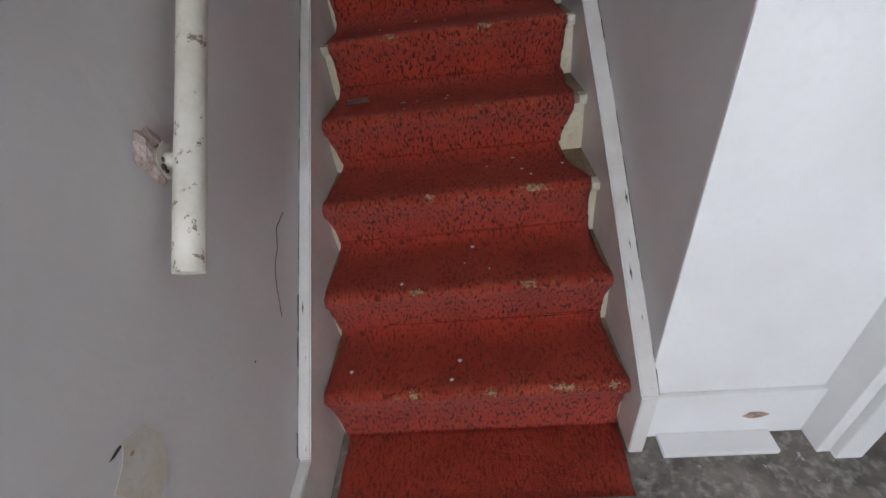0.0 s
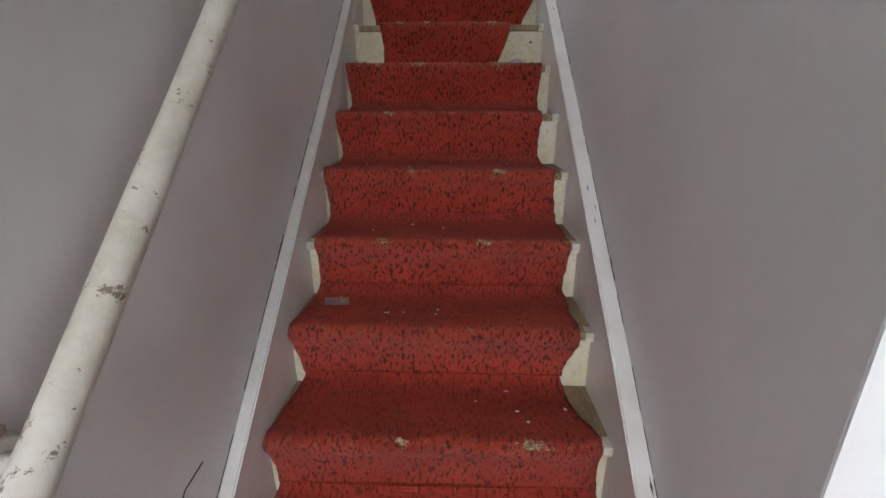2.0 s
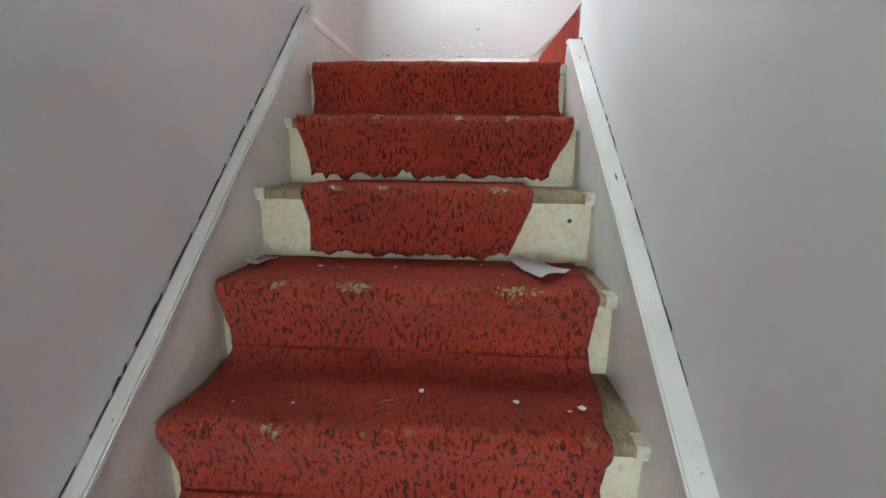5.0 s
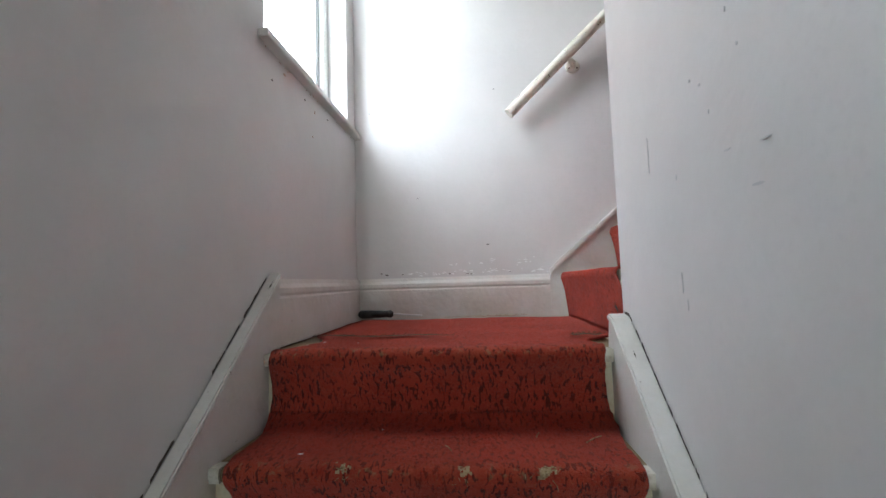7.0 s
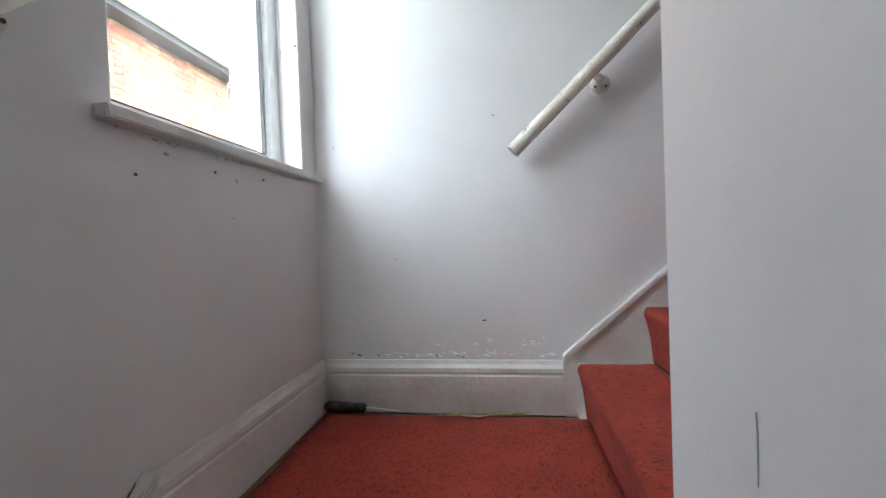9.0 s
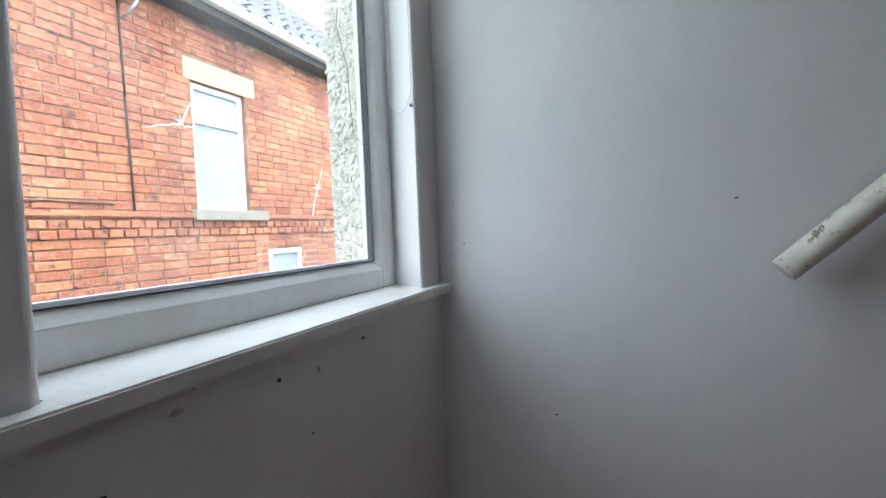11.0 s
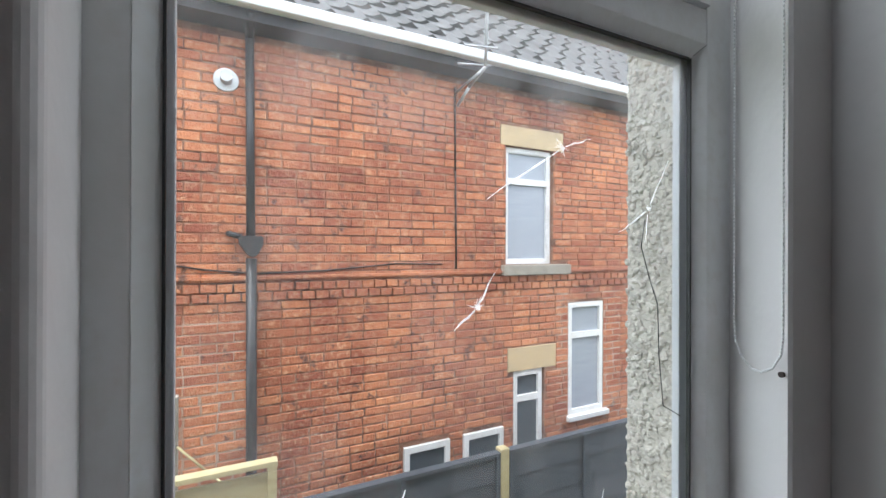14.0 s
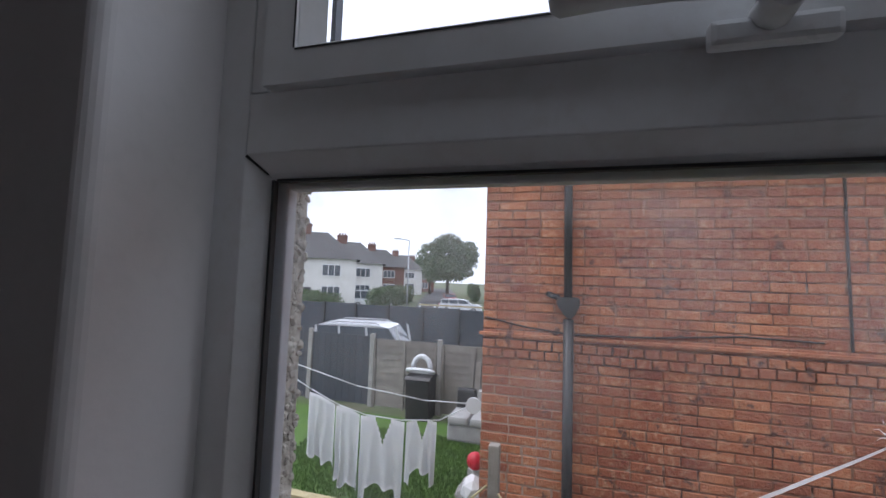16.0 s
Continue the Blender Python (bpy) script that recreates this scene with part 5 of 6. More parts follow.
chip(wall_left, (0.0003, -0.425, 0.66, 0.0010), "x", 0.055, 0.085, STAIN, 78)
chip(wall_left, (0.0012, -0.431, 0.727, 0.0008), "x", 0.016, 0.004, CABLE, 79)

# blistered flakes of paint along the top of the landing skirting and under the window board
def flake_line(name, parent, a, b, count, spread, seed, material, label):
    r = random.Random(seed)
    bm = bmesh.new()
    a, b = Vector(a), Vector(b)
    side = Vector((0, -1, 0)) if abs((b - a).x) > abs((b - a).y) else Vector((1, 0, 0))
    along_line = (b - a).normalized()
    for _ in range(count):
        f = r.random()
        if noise.noise(Vector((f * 9, seed, 0))) < r.uniform(-0.5, 0.4):
            continue
        c = a.lerp(b, f) + Vector((0, 0, r.gauss(0, spread)))
        w, h = r.uniform(0.002, 0.011), r.uniform(0.0012, 0.004)
        rim = [c + along_line * (w * k * math.cos(t)) + Vector((0, 0, h * k * math.sin(t))) + side * r.uniform(0.0006, 0.0012) for t, k in ((0, 1), (0.9, 0.7), (1.7, 1.1), (2.6, 0.8), (3.5, 1.1), (4.3, 0.6), (5.3, 1))]
        tip = bm.verts.new(c + side * r.uniform(0.0015, 0.0035))
        ring = [bm.verts.new(p) for p in rim]
        for n in range(7):
            bm.faces.new((tip, ring[n], ring[(n + 1) % 7]))
    return tagged(part(name, bm, material, parent, label), kind="stuff")


flake_line("paint_flakes", wall_far, (0.25, YF, 2.305), (0.89, YF, 2.305), 130, 0.006, 61, HALLWHITE, "blistered white paint flakes")
flake_line("paint_flakes", wall_far, (0.40, YF, 2.345), (0.86, YF, 2.355), 40, 0.014, 62, HALLWHITE, "blistered white paint flakes")
flake_line("bare_spots", wall_left, (0.0, 2.23, 2.950), (0.0, 3.08, 2.950), 20, 0.003, 63, PINKHOLE, "dark chips under the window board")
flake_line("bare_spots", wall_far, (0.05, YF, 2.30), (0.88, YF, 2.30), 24, 0.003, 64, DARKGAP, "dark chips along the skirting")

# ---- gardens and street beyond ----
def run_boards(x, y0, y1, top, material, ob, count=6):
    h = (top - ZG - 0.05) / count
    for k in range(count):
        part("board", prism([(x - 0.006, ZG + 0.05 + k * h), (x + 0.026, ZG + 0.05 + k * h), (x + 0.010, ZG + 0.06 + (k + 1) * h), (x - 0.006, ZG + 0.06 + (k + 1) * h)], "y", y0, y1), material, ob)


fence = thing("panel_fence", (-10.5, -3.0, ZG), "garden fence of grey and weathered panels, concrete posts", "fence")
for i in range(7):
    y0 = -10.0 + i * 1.88
    part("post", boxes((-10.56, -10.44, y0 - 0.06, y0 + 0.06, ZG, 2.42 - 0.03 * i), bevel=0.01), CONCRETE, fence, "concrete fence post")
    if i < 4:
        for k in range(9):
            a = y0 + 0.07 + k * 0.194
            part("board", boxes((-10.52, -10.49, a, a + 0.185, ZG + 0.04, 2.32 - 0.03 * i)), GREYFENCE, fence, "grey painted upright board")
    else:
        run_boards(-10.5, y0 + 0.07, y0 + 1.81, 2.25 - 0.02 * i, OLDFENCE, fence, 10)
        for a in (0.07, 0.9, 1.76):
            part("batten", boxes((-10.47, -10.44, y0 + a, y0 + a + 0.05, ZG, 2.25 - 0.02 * i)), OLDFENCE, fence)

back = thing("street_fence", (-22.0, -6.0, ZG), "long dark grey panel fence by the street", "fence")
for i in range(9):
    y0 = -15.0 + i * 2.0
    part("post", boxes((-21.95, -21.85, y0 - 0.06, y0 + 0.06, ZG, 2.32)), BLACKPLASTIC, back)
    part("panel", boxes((-22.0, -21.95, y0 + 0.06, y0 + 1.94, ZG, 2.24 + 0.02 * (i % 3))), GREYFENCE, back)

new_panel = thing("timber_fence_panel", (-2.4, 1.7, ZG), "new pale timber fence panel beside the house", "fence")
for k in range(8):
    h = (2.33 - ZG - 0.1) / 8
    part("board", prism([(-2.406, ZG + 0.05 + k * h), (-2.380, ZG + 0.05 + k * h), (-2.392, ZG + 0.07 + (k + 1) * h), (-2.406, ZG + 0.07 + (k + 1) * h)], "y", 0.82, 2.60), NEWFENCE, new_panel)
for y in (0.80, 1.68, 2.575):
    part("batten", boxes((-2.379, -2.355, y, y + 0.05, ZG + 0.02, 2.345)), NEWFENCE, new_panel)
part("cap", boxes((-2.42, -2.35, 0.80, 2.63, 2.346, 2.375), bevel=0.004), NEWFENCE, new_panel)
part("post", boxes((-2.45, -2.41, 0.75, 0.83, ZG - 0.05, 2.36)), NEWFENCE, new_panel)
stake = thing("garden_post", (-3.05, 2.04, ZG), "grey weathered post tied with pale rope", "post")
part("post", boxes((-3.09, -3.01, 2.0, 2.08, ZG - 0.05, 2.62), bevel=0.01), OLDFENCE, stake)
part("rope", rods([(-3.0, 2.08, 2.30), (-2.9, 2.25, 2.15), (-2.75, 2.5, 1.95)], 0.008, 6), NEWFENCE, stake)
part("rope", rods([(-3.05, 1.99, 2.32), (-3.0, 1.85, 2.2), (-2.95, 1.7, 2.05)], 0.008, 6), NEWFENCE, stake)

# washing line with white clothes
line = thing("washing_line", (-6.0, 0.0, ZG), "slack washing lines on a house pulley", "washing line")
LINE = [(-6.1, -1.9, 2.15), (-6.05, -1.4, 1.96), (-6.0, -0.9, 1.80), (-6.0, -0.43, 1.70), (-6.0, 0.15, 1.69), (-6.0, 0.75, 1.76), (-6.0, 1.25, 2.05), (-5.7, 1.82, 2.30)]
part("line", rods(LINE, 0.008, 6), FASCIA, line)
part("upper_line", rods([(-6.1, -1.9, 2.36), (-6.0, -0.6, 2.12), (-6.0, 0.5, 2.02), (-6.0, 1.25, 2.05), (-5.7, 1.82, 2.28)], 0.008, 6), FASCIA, line)
part("pulley", rod(bmesh.new(), (-5.95, 1.27, 2.05), (-5.90, 1.27, 2.05), 0.11, 0.11, 20), FASCIA, line, "round white line reel")


def garment(name, y0, y1, drop, seed, label, sleeves=False):
    """Cloth hung from the line, with folds and an uneven hem."""
    bm = bmesh.new()
    rng = random.Random(seed)
    n, m = 26, 14
    grid = []
    for j in range(m + 1):
        row = []
        for i in range(n + 1):
            f, g = i / n, j / m
            y = y0 + (y1 - y0) * f
            z = float(np.interp(y, [p[1] for p in LINE], [p[2] for p in LINE]))
            hem = drop * (1 + 0.16 * noise.noise(Vector((f * 4, seed, 0))) + (0.22 if sleeves and (f < 0.2 or f > 0.8) else 0))
            fold = 0.05 * g * math.sin(f * 19 + seed + 2 * noise.noise(Vector((f * 3, g * 2, seed))))
            pull = 0.10 * (1 - g) * (f - 0.5) ** 2
            row.append(bm.verts.new((-6.0 + fold + 0.01, y + 0.03 * g * math.sin(f * 7 + seed), z - pull - g * hem)))
        grid.append(row)
    for j in range(m):
        for i in range(n):
            if sleeves and j < 5 and abs(i - n / 2) < (5 - j) * 0.9:
                continue
            bm.faces.new((grid[j][i], grid[j][i + 1], grid[j + 1][i + 1], grid[j + 1][i])).smooth = True
    bmesh.ops.solidify(bm, geom=list(bm.faces), thickness=0.012)
    return whole(name, bm, CLOTH, label, "laundry", group="clothes on the washing line")


garment("white_shirt", -1.42, -0.95, 0.95, 1, "white shirt hanging on the washing line")
garment("white_towel", -0.93, -0.52, 1.15, 2, "long white towel hanging on the washing line")
garment("white_jumper", -0.50, 0.22, 1.05, 3, "large white jumper hanging on the washing line", True)
garment("white_leggings", 0.25, 0.72, 0.75, 4, "white trousers hanging on the washing line", True)


# grey garden seat with cushions, bin, rubble and toys by the fence
def cushion(bm, x0, x1, y0, y1, z0, z1):
    return box(bm, x0, x1, y0, y1, z0, z1, bevel=0.06)


sofa = thing("garden_sofa", (-9.3, 0.75, ZG + 0.03), "weathered grey garden sofa with loose cushions", "sofa")
part("base", cushion(bmesh.new(), -9.6, -8.8, 0.1, 1.5, ZG + 0.03, ZG + 0.38), GREYCLOTH, sofa)
for y in (0.12, 0.60, 1.06):
    part("seat_cushion", cushion(bmesh.new(), -9.5, -8.75, y, y + 0.44, ZG + 0.385, ZG + 0.56), GREYCLOTH, sofa)
for y, mat in ((0.12, BLACKPLASTIC), (0.60, GREYCLOTH), (1.06, BLACKPLASTIC)):
    part("back_cushion", cushion(bmesh.new(), -9.75, -9.52, y, y + 0.44, ZG + 0.40, ZG + 0.95), mat, sofa)
part("arm", cushion(bmesh.new(), -9.7, -8.8, 1.52, 1.75, ZG + 0.03, ZG + 0.75), CLOTH, sofa)
bin_ = thing("wheelie_bin", (-10.0, -0.9, ZG + 0.03), "black wheelie bin against the fence", "bin")
part("body", prism([(-10.28, ZG + 0.03), (-9.75, ZG + 0.03), (-9.70, 1.38), (-10.3, 1.38)], "y", -1.2, -0.62, 0.02), BLACKPLASTIC, bin_)
part("lid", prism([(-10.33, 1.385), (-9.66, 1.385), (-9.75, 1.46), (-10.3, 1.48)], "y", -1.23, -0.59, 0.015), BLACKPLASTIC, bin_)
seat = thing("toy_seat", (-10.0, -0.9, 1.48), "white plastic child seat on the bin", "toy")
part("ring", tube([(-9.95 + 0.1 * math.sin(a), -0.92 + 0.34 * math.cos(a), 1.56 + 0.05 * math.sin(a)) for a in [6.2832 * i / 20 for i in range(21)]], 0.045, 10), FASCIA, seat)
part("back", tube([(-10.05, -0.92 + 0.22 * math.cos(a), 1.62 + 0.28 * math.sin(a)) for a in [3.1416 * i / 12 for i in range(13)]], 0.06, 10), FASCIA, seat)
rng = random.Random(17)
for i in range(9):
    x, y, s = -7.2 + rng.uniform(-0.7, 0.7), 1.2 + rng.uniform(-0.25, 0.35), rng.uniform(0.12, 0.24)
    bm = bmesh.new()
    bmesh.ops.create_icosphere(bm, subdivisions=2, radius=s, matrix=Matrix.Translation((x, y, ZG + 0.03 + s * 0.6)))
    for v in bm.verts:
        v.co += (v.co - Vector((x, y, ZG + s * 0.6))) * 0.35 * noise.noise(v.co * 7)
        v.co.z = max(ZG + 0.031, v.co.z)
    whole("rubble_bag" if i % 2 else "rubble_heap", bm, CLOTH if i % 2 else CONCRETE, "pale rubble sack dumped beside the lawn" if i % 2 else "grey broken rubble heap beside the lawn", "rubble", group="rubble by the lawn")
bm = bmesh.new()
bmesh.ops.create_uvsphere(bm, u_segments=16, v_segments=10, radius=0.14, matrix=Matrix.Translation((-6.9, 1.12, ZG + 0.50)))
for f in bm.faces:
    f.smooth = True
whole("red_ball", bm, RED, "red plastic ball on the rubble sacks", "ball")
board = thing("leaning_boards", (-10.35, 0.45, ZG), "weathered boards leaning on the fence", "board")
for i in range(3):
    part("plank", prism([(-10.42, 1.9 - 0.1 * i), (-10.38, 1.9 - 0.1 * i), (-10.15, ZG + 0.01), (-10.2, ZG + 0.01)], "y", 0.2 + i * 0.17, 0.33 + i * 0.17), OLDFENCE, board)


# ---- parked vehicles ----
def car(name, x, y, turn, length, height, paint, label, rack=False):
    """Estate car: shaped body, glass house, wheels, lamps and roof rack."""
    ob = thing(name, (x, y, ZG), label, "car")
    m = Matrix.Translation((x, y, ZG)) @ Matrix.Rotation(radians(turn), 4, "Z")
    half, w, h = length / 2, 0.86, height

    def shaped(bm):
        bmesh.ops.transform(bm, matrix=m, verts=bm.verts)
        return bm

    body = [(-half, 0.35), (half, 0.35), (half, 0.62), (half * 0.93, 0.92), (half * 0.48, 1.0), (-half * 0.95, 1.02), (-half, 0.8)]
    cabin = [(-half * 0.92, 1.0), (half * 0.50, 0.99), (half * 0.22, h - 0.06), (half * 0.05, h), (-half * 0.78, h), (-half * 0.86, h - 0.08)]
    part("body", shaped(prism(body, "y", -w, w, 0.05)), paint, ob)
    part("glasshouse", shaped(prism([(u * 0.985, min(v, h - 0.07)) for u, v in cabin], "y", -w + 0.09, w - 0.09, 0.02)), DARKGLASS, ob)
    part("roof", shaped(prism([(half * 0.24, h - 0.08), (half * 0.05, h), (-half * 0.78, h), (-half * 0.87, h - 0.08)], "y", -w + 0.07, w - 0.07, 0.02)), paint, ob)
    for u in (half * 0.40, -half * 0.10, -half * 0.52, -half * 0.88):
        for s in (-1, 1):
            part("pillar", shaped(prism([(u, 1.0), (u + 0.09, 1.0), (u + 0.02 - 0.10 * (u > 0), h - 0.07), (u - 0.05 - 0.10 * (u > 0), h - 0.07)], "y", s * (w - 0.085) - 0.012, s * (w - 0.085) + 0.012)), paint, ob)
    for u in (half * 0.64, -half * 0.62):
        for s in (-1, 1):
            wheel = part("wheel", shaped(rod(bmesh.new(), (u, s * (w - 0.16), 0.32), (u, s * (w + 0.01), 0.32), 0.32, 0.32, 20)), BLACKPLASTIC, ob)
            part("rim", shaped(rod(bmesh.new(), (u, s * (w + 0.005), 0.32), (u, s * (w + 0.025), 0.32), 0.2, 0.19, 16)), SILVER, wheel)
    for s in (-1, 1):
        part("headlight", shaped(boxes((half * 0.95, half + 0.01, s * 0.62 - 0.14, s * 0.62 + 0.14, 0.66, 0.8), bevel=0.02)), FASCIA, ob)
        part("tail_light", shaped(boxes((-half - 0.01, -half * 0.96, s * 0.70 - 0.08, s * 0.70 + 0.08, 0.75, 0.98), bevel=0.02)), RED, ob)
        if rack:
            part("roof_rail", shaped(rods([(-half * 0.72, s * 0.66, h + 0.0), (-half * 0.68, s * 0.66, h + 0.06), (half * 0.02, s * 0.66, h + 0.06), (half * 0.08, s * 0.66, h)], 0.02, 8)), SILVER, ob)
    return ob


car("silver_estate_car", -13.4, -3.6, 98, 4.4, 1.86, CARPAINT, "silver-white estate car with roof rails behind the fence", True)
car("red_car", -58.0, -13.5, 20, 4.0, 1.45, CARRED, "red hatchback parked in the street")
car("white_car", -43.0, -8.2, 100, 4.3, 1.45, CARPAINT, "white saloon car parked by the rails")
car("white_van", -44.0, -18.6, 110, 4.6, 1.9, CARPAINT, "white van parked by the houses")


# ---- row of semi-detached houses across the street ----
def semi(x, y, turn, walls, label):
    ob = thing("semi_detached_house", (x, y, ZG), label, "house", "houses across the street")
    m = Matrix.Translation((x, y, ZG)) @ Matrix.Rotation(radians(turn), 4, "Z")

    def shaped(bm):
        bmesh.ops.transform(bm, matrix=m, verts=bm.verts)
        return bm

    part("wall", shaped(boxes((-4, 4, -6, 6, 0, 5.2))), walls, ob)
    bm = bmesh.new()
    v = [bm.verts.new(p) for p in ((-4.4, -6.4, 5.2), (4.4, -6.4, 5.2), (4.4, 6.4, 5.2), (-4.4, 6.4, 5.2), (0, -2.6, 8.4), (0, 2.6, 8.4))]
    for q in ((0, 1, 4), (1, 2, 5, 4), (2, 3, 5), (3, 0, 4, 5), (3, 2, 1, 0)):
        bm.faces.new([v[i] for i in q])
    r = part("roof", shaped(bm), TILE, ob)
    ch = part("chimney", shaped(boxes((-0.45, 0.45, -0.7, 0.7, 7.6, 9.3), (-0.55, 0.55, -0.8, 0.8, 9.1, 9.3), bevel=0.02)), DARKBRICK, r, "brick chimney stack")
    for cy in (-0.4, 0.0, 0.4):
        part("chimney_pot", shaped(rod(bmesh.new(), (0, cy, 9.3), (0, cy, 9.7), 0.13, 0.1, 10)), DARKBRICK, r)
    for cy in (-3.4, 3.4):
        for z0, z1 in ((0.9, 2.3), (3.3, 4.6)):
            w = part("window", shaped(boxes((3.98, 4.06, cy - 1.0, cy + 1.0, z0, z1))), UPVC, ob)
            for k in range(3):
                part("pane", shaped(boxes((4.062, 4.075, cy - 0.92 + k * 0.64, cy - 0.36 + k * 0.64, z0 + 0.1, z1 - 0.1))), DARKGLASS, w)
    for cy in (-0.9, 0.9):
        part("door", shaped(boxes((3.98, 4.06, cy - 0.45, cy + 0.45, 0.0, 2.1))), SOFFIT, ob)
    return ob


semi(-43, -27.0, 28, RENDER_WHITE, "white rendered semi-detached house with grey hipped roof")
semi(-56, -29.5, 24, RENDER_WHITE, "white rendered semi-detached house with brick chimney")
semi(-71, -32.0, 22, DARKBRICK, "red brick semi-detached house with grey roof")
semi(-88, -34.5, 20, RENDER_WHITE, "pale rendered semi-detached house far up the street")
semi(-108, -38.0, 18, DARKBRICK, "brick semi-detached house at the street's end")

rb = bmesh.new()
for a, b in (((-26, -3.0), (-40, -9.0)), ((-40, -9.0), (-70, -18.5)), ((-70, -18.5), (-150, -42))):
    d = Vector((b[0] - a[0], b[1] - a[1], 0)).normalized()
    n = Vector((-d.y, d.x, 0)) * 3.2
    rb.faces.new([rb.verts.new(Vector((p[0], p[1], ZG + 0.02)) + s) for p, s in ((a, n), (a, -n), (b, -n), (b, n))])
whole("road", rb, ASPHALT, "grey asphalt street", "road", "structure")
rail = thing("street_railing", (-34.0, -6.0, ZG), "pale post and rail barrier by the street", "railing")
for i in range(8):
    part("post", boxes((-34.08, -33.96, -9.5 + i * 1.3, -9.38 + i * 1.3, ZG, 1.75)), FASCIA, rail)
for z in (1.2, 1.6):
    part("rail", boxes((-33.96, -33.92, -9.5, -0.3, z, z + 0.12)), NEWFENCE, rail)
post = thing("street_lamp", (-40.0, -12.9, ZG), "grey steel street lamp beside the road", "street lamp")
part("column", tube([(-40, -12.9, ZG), (-40, -12.9, 4.0), (-40, -12.9, 7.6)], [0.11, 0.08, 0.06], 12), SILVER, post)
part("arm", rods([(-40, -12.9, 7.55), (-40, -13.9, 7.75)], 0.05), SILVER, post)
part("lantern", boxes((-40.12, -39.88, -14.5, -13.8, 7.66, 7.8), bevel=0.03), SILVER, post)
pole = thing("telegraph_pole", (-64.0, -15.6, ZG), "wooden telegraph pole by the tree", "pole")
part("shaft", tube([(-64, -15.6, ZG), (-64, -15.6, 9.5)], [0.14, 0.1], 10), BARK, pole)


# ---- foliage ----
def leaves(name, blobs, size, count, seed):
    """Many small tilted leaf clumps scattered over uneven blobs."""
    r = random.Random(seed)
    verts, faces = [], []
    for _ in range(count):
        c, rad = r.choice(blobs)
        d = Vector((r.gauss(0, 1), r.gauss(0, 1), r.gauss(0, 1))).normalized()
        p = Vector(c) + Vector([d[i] * rad[i] for i in range(3)]) * (r.uniform(0.35, 1.0) ** 0.5) * (1 + 0.3 * noise.noise(d * 2.1 + Vector(c)))
        p.z = max(p.z, ZG + 0.05)
        u = Vector((r.gauss(0, 1), r.gauss(0, 1), r.gauss(0, 1))).normalized()
        v = u.orthogonal().normalized()
        s = size * r.uniform(0.5, 1.3)
        n = len(verts)
        verts += [p - u * s, p + v * s * 0.5, p + u * s, p - v * s * 0.5]
        faces.append((n, n + 1, n + 2, n + 3))
    me = bpy.data.meshes.new(name)
    me.from_pydata([tuple(v) for v in verts], [], faces)
    me.materials.append(LEAF)
    return me


def tree(x, y, height, spread, label, seed, count=9000):
    ob = thing("tree", (x, y, ZG), label, "tree")
    r = random.Random(seed)
    bm = tube([(x, y, ZG), (x + 0.1, y, ZG + height * 0.3), (x, y + 0.1, ZG + height * 0.6)], [0.34, 0.26, 0.14], 10)
    blobs = []
    for i in range(9):
        a = 6.283 * i / 9 + r.uniform(-0.3, 0.3)
        e = (x + spread * 0.55 * math.cos(a), y + spread * 0.55 * math.sin(a), ZG + height * r.uniform(0.45, 0.8))
        rod(bm, (x, y, ZG + height * r.uniform(0.25, 0.5)), e, 0.12, 0.03, 6)
        blobs.append((e, (spread * 0.45, spread * 0.45, height * 0.17)))
    blobs.append(((x, y, ZG + height * 0.86), (spread * 0.45, spread * 0.45, height * 0.14)))
    part("trunk", bm, BARK, ob)
    crown = tagged(new("crown", leaves("crown", blobs, 0.28, count, seed)), "ragged green leafy crown")
    crown.parent, crown.matrix_parent_inverse = ob, ob.matrix_basis.inverted()
    return ob


tree(-62, -15.0, 10.2, 4.6, "large leafy green tree beside the street", 4)
tree(-92, -27.5, 9.0, 4.0, "leafy green tree far up the street", 6, 4000)
tree(-110, -33.0, 9.0, 5.0, "dark green tree at the street's end", 7, 4000)


def hedge(name, a, b, h, seed, label):
    blobs = []
    n = max(2, int((Vector(b) - Vector(a)).length / 1.0))
    for i in range(n + 1):
        p = Vector(a).lerp(Vector(b), i / n)
        blobs.append(((p.x, p.y, ZG + h * 0.5), (0.8, 0.8, h * 0.55)))
    return tagged(new(name, leaves(name, blobs, 0.16, 420 * n, seed)), label, "hedge")


hedge("hedge", (-38, -15.5, 0), (-58, -19.5, 0), 2.3, 1, "clipped green garden hedge before the houses")
hedge("hedge", (-30, -15.0, 0), (-36, -22.5, 0), 2.0, 2, "dark green hedge along the pavement")
hedge("hedge", (-46, -4.5, 0), (-60, -8.0, 0), 2.2, 3, "green hedge across the street")
hedge("hedge", (-66, -11.5, 0), (-95, -19.0, 0), 2.6, 5, "green hedge far up the street")
# grass blades of the lawn
r = random.Random(12)
verts, faces = [], []
for _ in range(26000):
    x, y = r.uniform(-9.0, -5.0), r.uniform(-2.6, 1.4)
    n, h, a = len(verts), r.uniform(0.03, 0.09), r.uniform(0, 6.28)
    dx, dy = 0.008 * math.cos(a), 0.008 * math.sin(a)
    verts += [(x - dx, y - dy, ZG + 0.028), (x + dx, y + dy, ZG + 0.028), (x + r.uniform(-0.03, 0.03), y + r.uniform(-0.03, 0.03), ZG + 0.03 + h)]
    faces.append((n, n + 1, n + 2))
me = bpy.data.meshes.new("grass")
me.from_pydata(verts, [], faces)
me.materials.append(GRASS)
tagged(new("grass", me), "uneven green lawn grass", "grass", kind="stuff")

# ---- bricks of the house next door ----
CH, BL, J = 0.0795, 0.238, 0.013
BZ0, BY1 = 1.02, 8.0


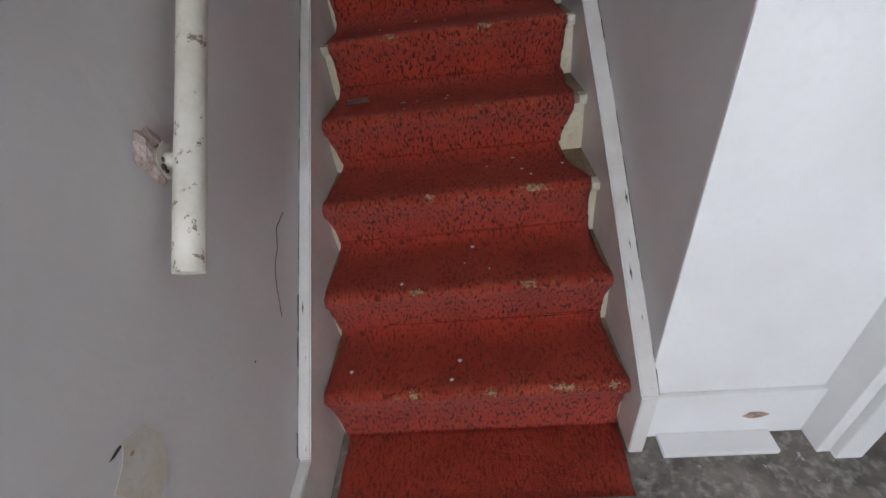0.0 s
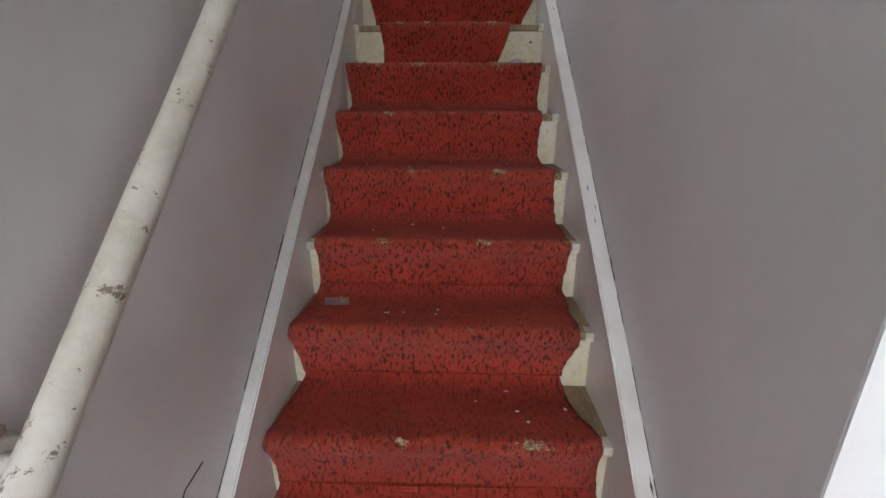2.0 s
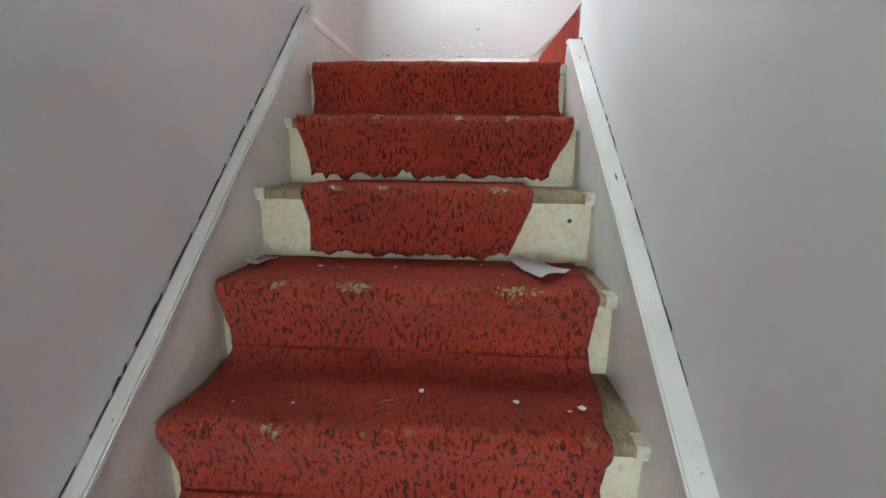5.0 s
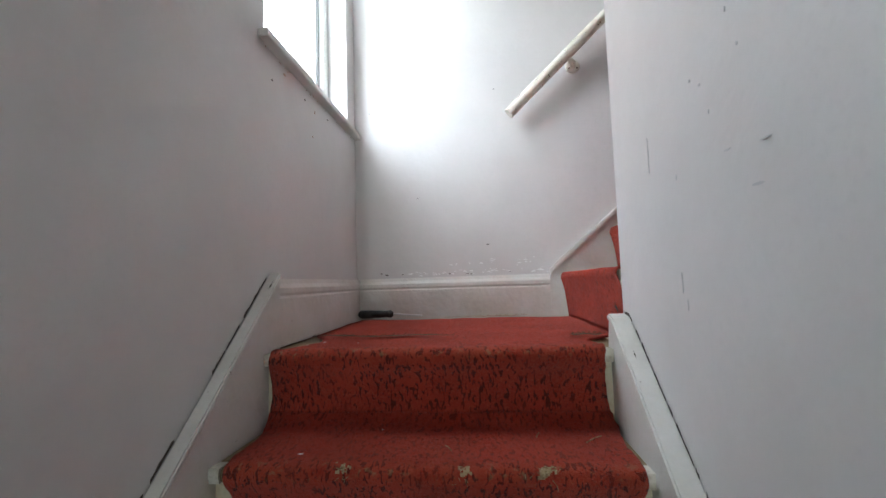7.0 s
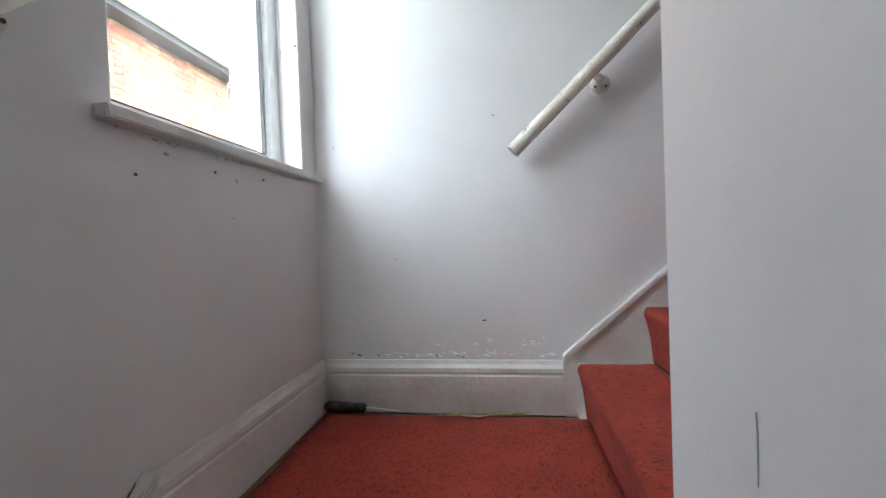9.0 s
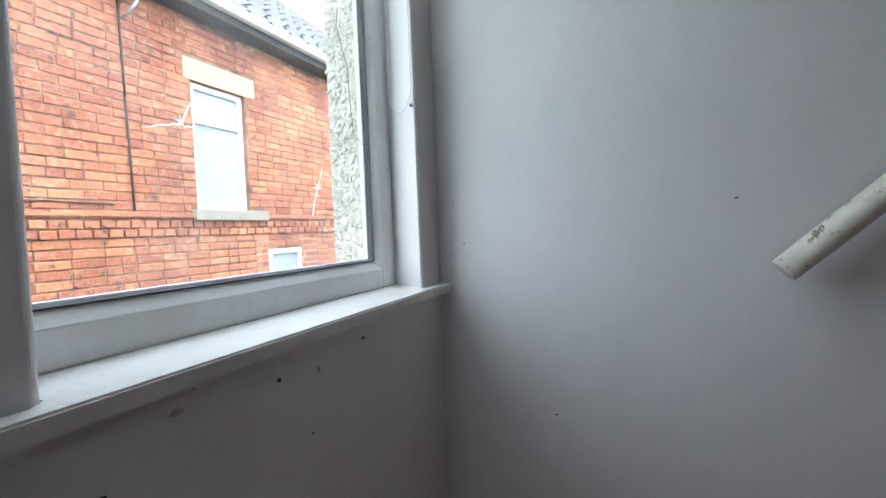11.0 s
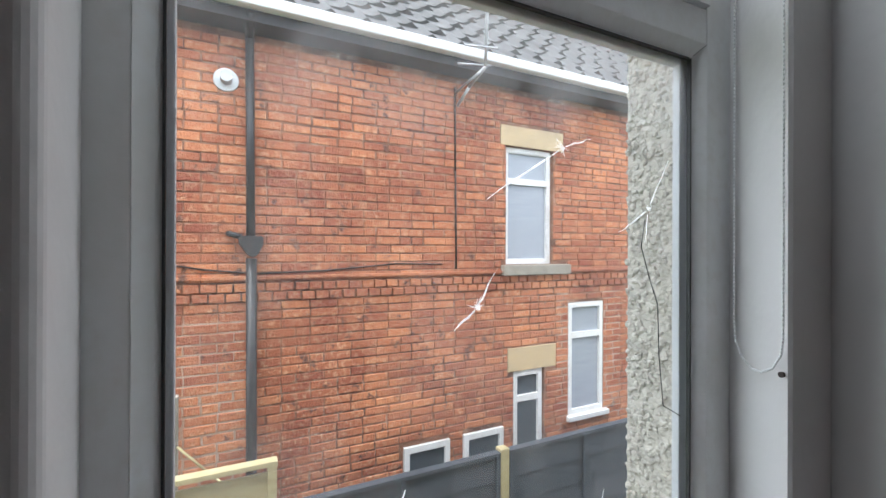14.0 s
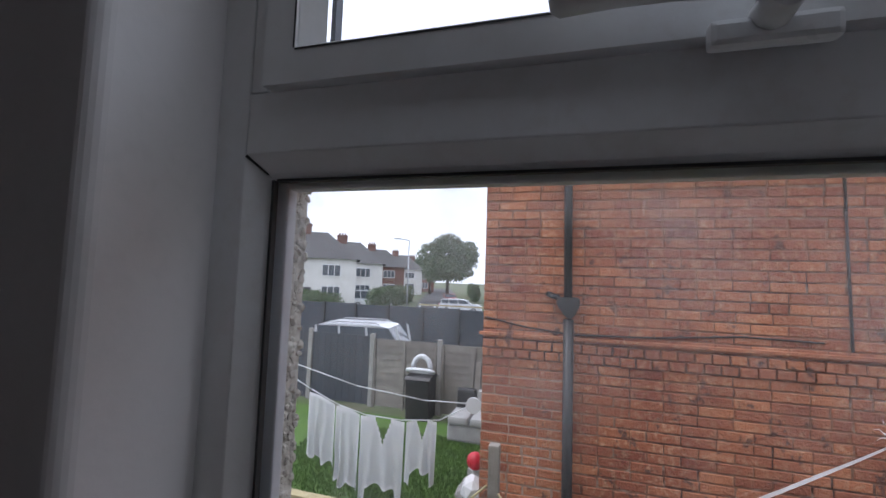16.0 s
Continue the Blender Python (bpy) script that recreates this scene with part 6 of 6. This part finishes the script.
def brick_mesh(name, length, height=CH - J, proud=0.007):
    bm = bmesh.new()
    c = 0.004
    a = [bm.verts.new((x, y, z)) for x, i in ((-0.02, 0), (proud - c, 0), (proud, c)) for y, z in ((i, i), (length - i, i), (length - i, height - i), (i, height - i))]
    bm.faces.new(a[8:12])
    for k in (0, 4):
        for i in range(4):
            bm.faces.new((a[k + i], a[k + (i + 1) % 4], a[k + 4 + (i + 1) % 4], a[k + 4 + i]))
    return mesh_of(name, bm, BRICK)


shared, near, rest = {}, 0, []
course, z = 0, BZ0
solid = OPEN + [(5.008, 5.885, 4.737, 4.955), (5.111, 5.786, 2.255, 2.515), (5.02, 5.957, 3.318, 3.43)]
rng = random.Random(3)
while z + CH < HZ1:
    header = 3.20 < z + CH / 2 < 3.36
    ledge = header and z + CH > 3.34
    step = 0.118 if header else BL
    y = HY0 - (0.5 * step if course % 2 else 0.0)
    while y < BY1:
        span = step if header or rng.random() < 0.86 else 0.5 * step + 0.5 * J
        y0, y1 = max(HY0, y), min(BY1, y + span - J)
        y += span
        for o in solid:
            if z + CH > o[2] + 0.02 and z < o[3] - 0.02:
                if y0 < o[0] < y1:
                    y1 = o[0] - 0.004
                elif y0 < o[1] < y1:
                    y0 = o[1] + 0.004
                elif o[0] <= y0 and y1 <= o[1]:
                    y1 = y0
        if y1 - y0 < 0.03:
            continue
        push = (0.018 if header else 0.0) + rng.uniform(-0.003, 0.003)
        if not header and near < 300 and 2.4 < z < 4.15 and y0 < 4.7:
            key = round(y1 - y0, 2)
            if key not in shared:
                shared[key] = brick_mesh("brick", key)
            ob = new("brick", shared[key])
            ob.location = (HX + push, y0, z)
            ob.rotation_euler = (rng.uniform(-0.006, 0.006), 0, 0)
            ob.parent = flank
            near += 1
        else:
            rest.append((push, y0, y1, z + rng.uniform(-0.002, 0.002)))
    z += CH
    course += 1
verts, faces = [], []
for push, y0, y1, z in rest:
    n, c, x = len(verts), 0.004, HX + 0.007 + push
    e = [rng.uniform(-0.004, 0.004) for _ in range(8)]
    for xx, i in ((HX - 0.01, 0), (x - c, 0.001), (x, c + 0.002)):
        verts += [(xx, y0 + i + e[0], z + i + e[1]), (xx, y1 - i + e[2], z + i + e[3]), (xx, y1 - i + e[4], z + CH - J - i + e[5]), (xx, y0 + i + e[6], z + CH - J - i + e[7])]
    faces.append((n + 8, n + 9, n + 10, n + 11))
    for k in (0, 4):
        faces += [(n + k + i, n + k + (i + 1) % 4, n + k + 4 + (i + 1) % 4, n + k + 4 + i) for i in range(4)]
me = bpy.data.meshes.new("brick_courses")
me.from_pydata(verts, [], faces)
me.materials.append(BRICK)
tagged(new("brick_courses", me), "weathered orange-red bricks", kind="stuff").parent = flank
part("string_ledge", boxes((HX + 0.001, HX + 0.04, HY0 - 0.03, 5.02, 3.345, 3.372), (HX + 0.001, HX + 0.04, 5.96, BY1, 3.345, 3.372), bevel=0.004), BRICK, house, "projecting brick string course")
# newer brickwork with pale joints
part("pale_pointing", boxes((HX + 0.0005, HX + 0.0025, HY0, 2.50, 1.0, 3.02), (HX + 0.0005, HX + 0.0025, 5.80, 5.978, 1.5, 3.1), (HX + 0.0005, HX + 0.0025, 6.547, 6.85, 1.5, 3.1)), MORTAR_PALE, house, "pale repointed joints")
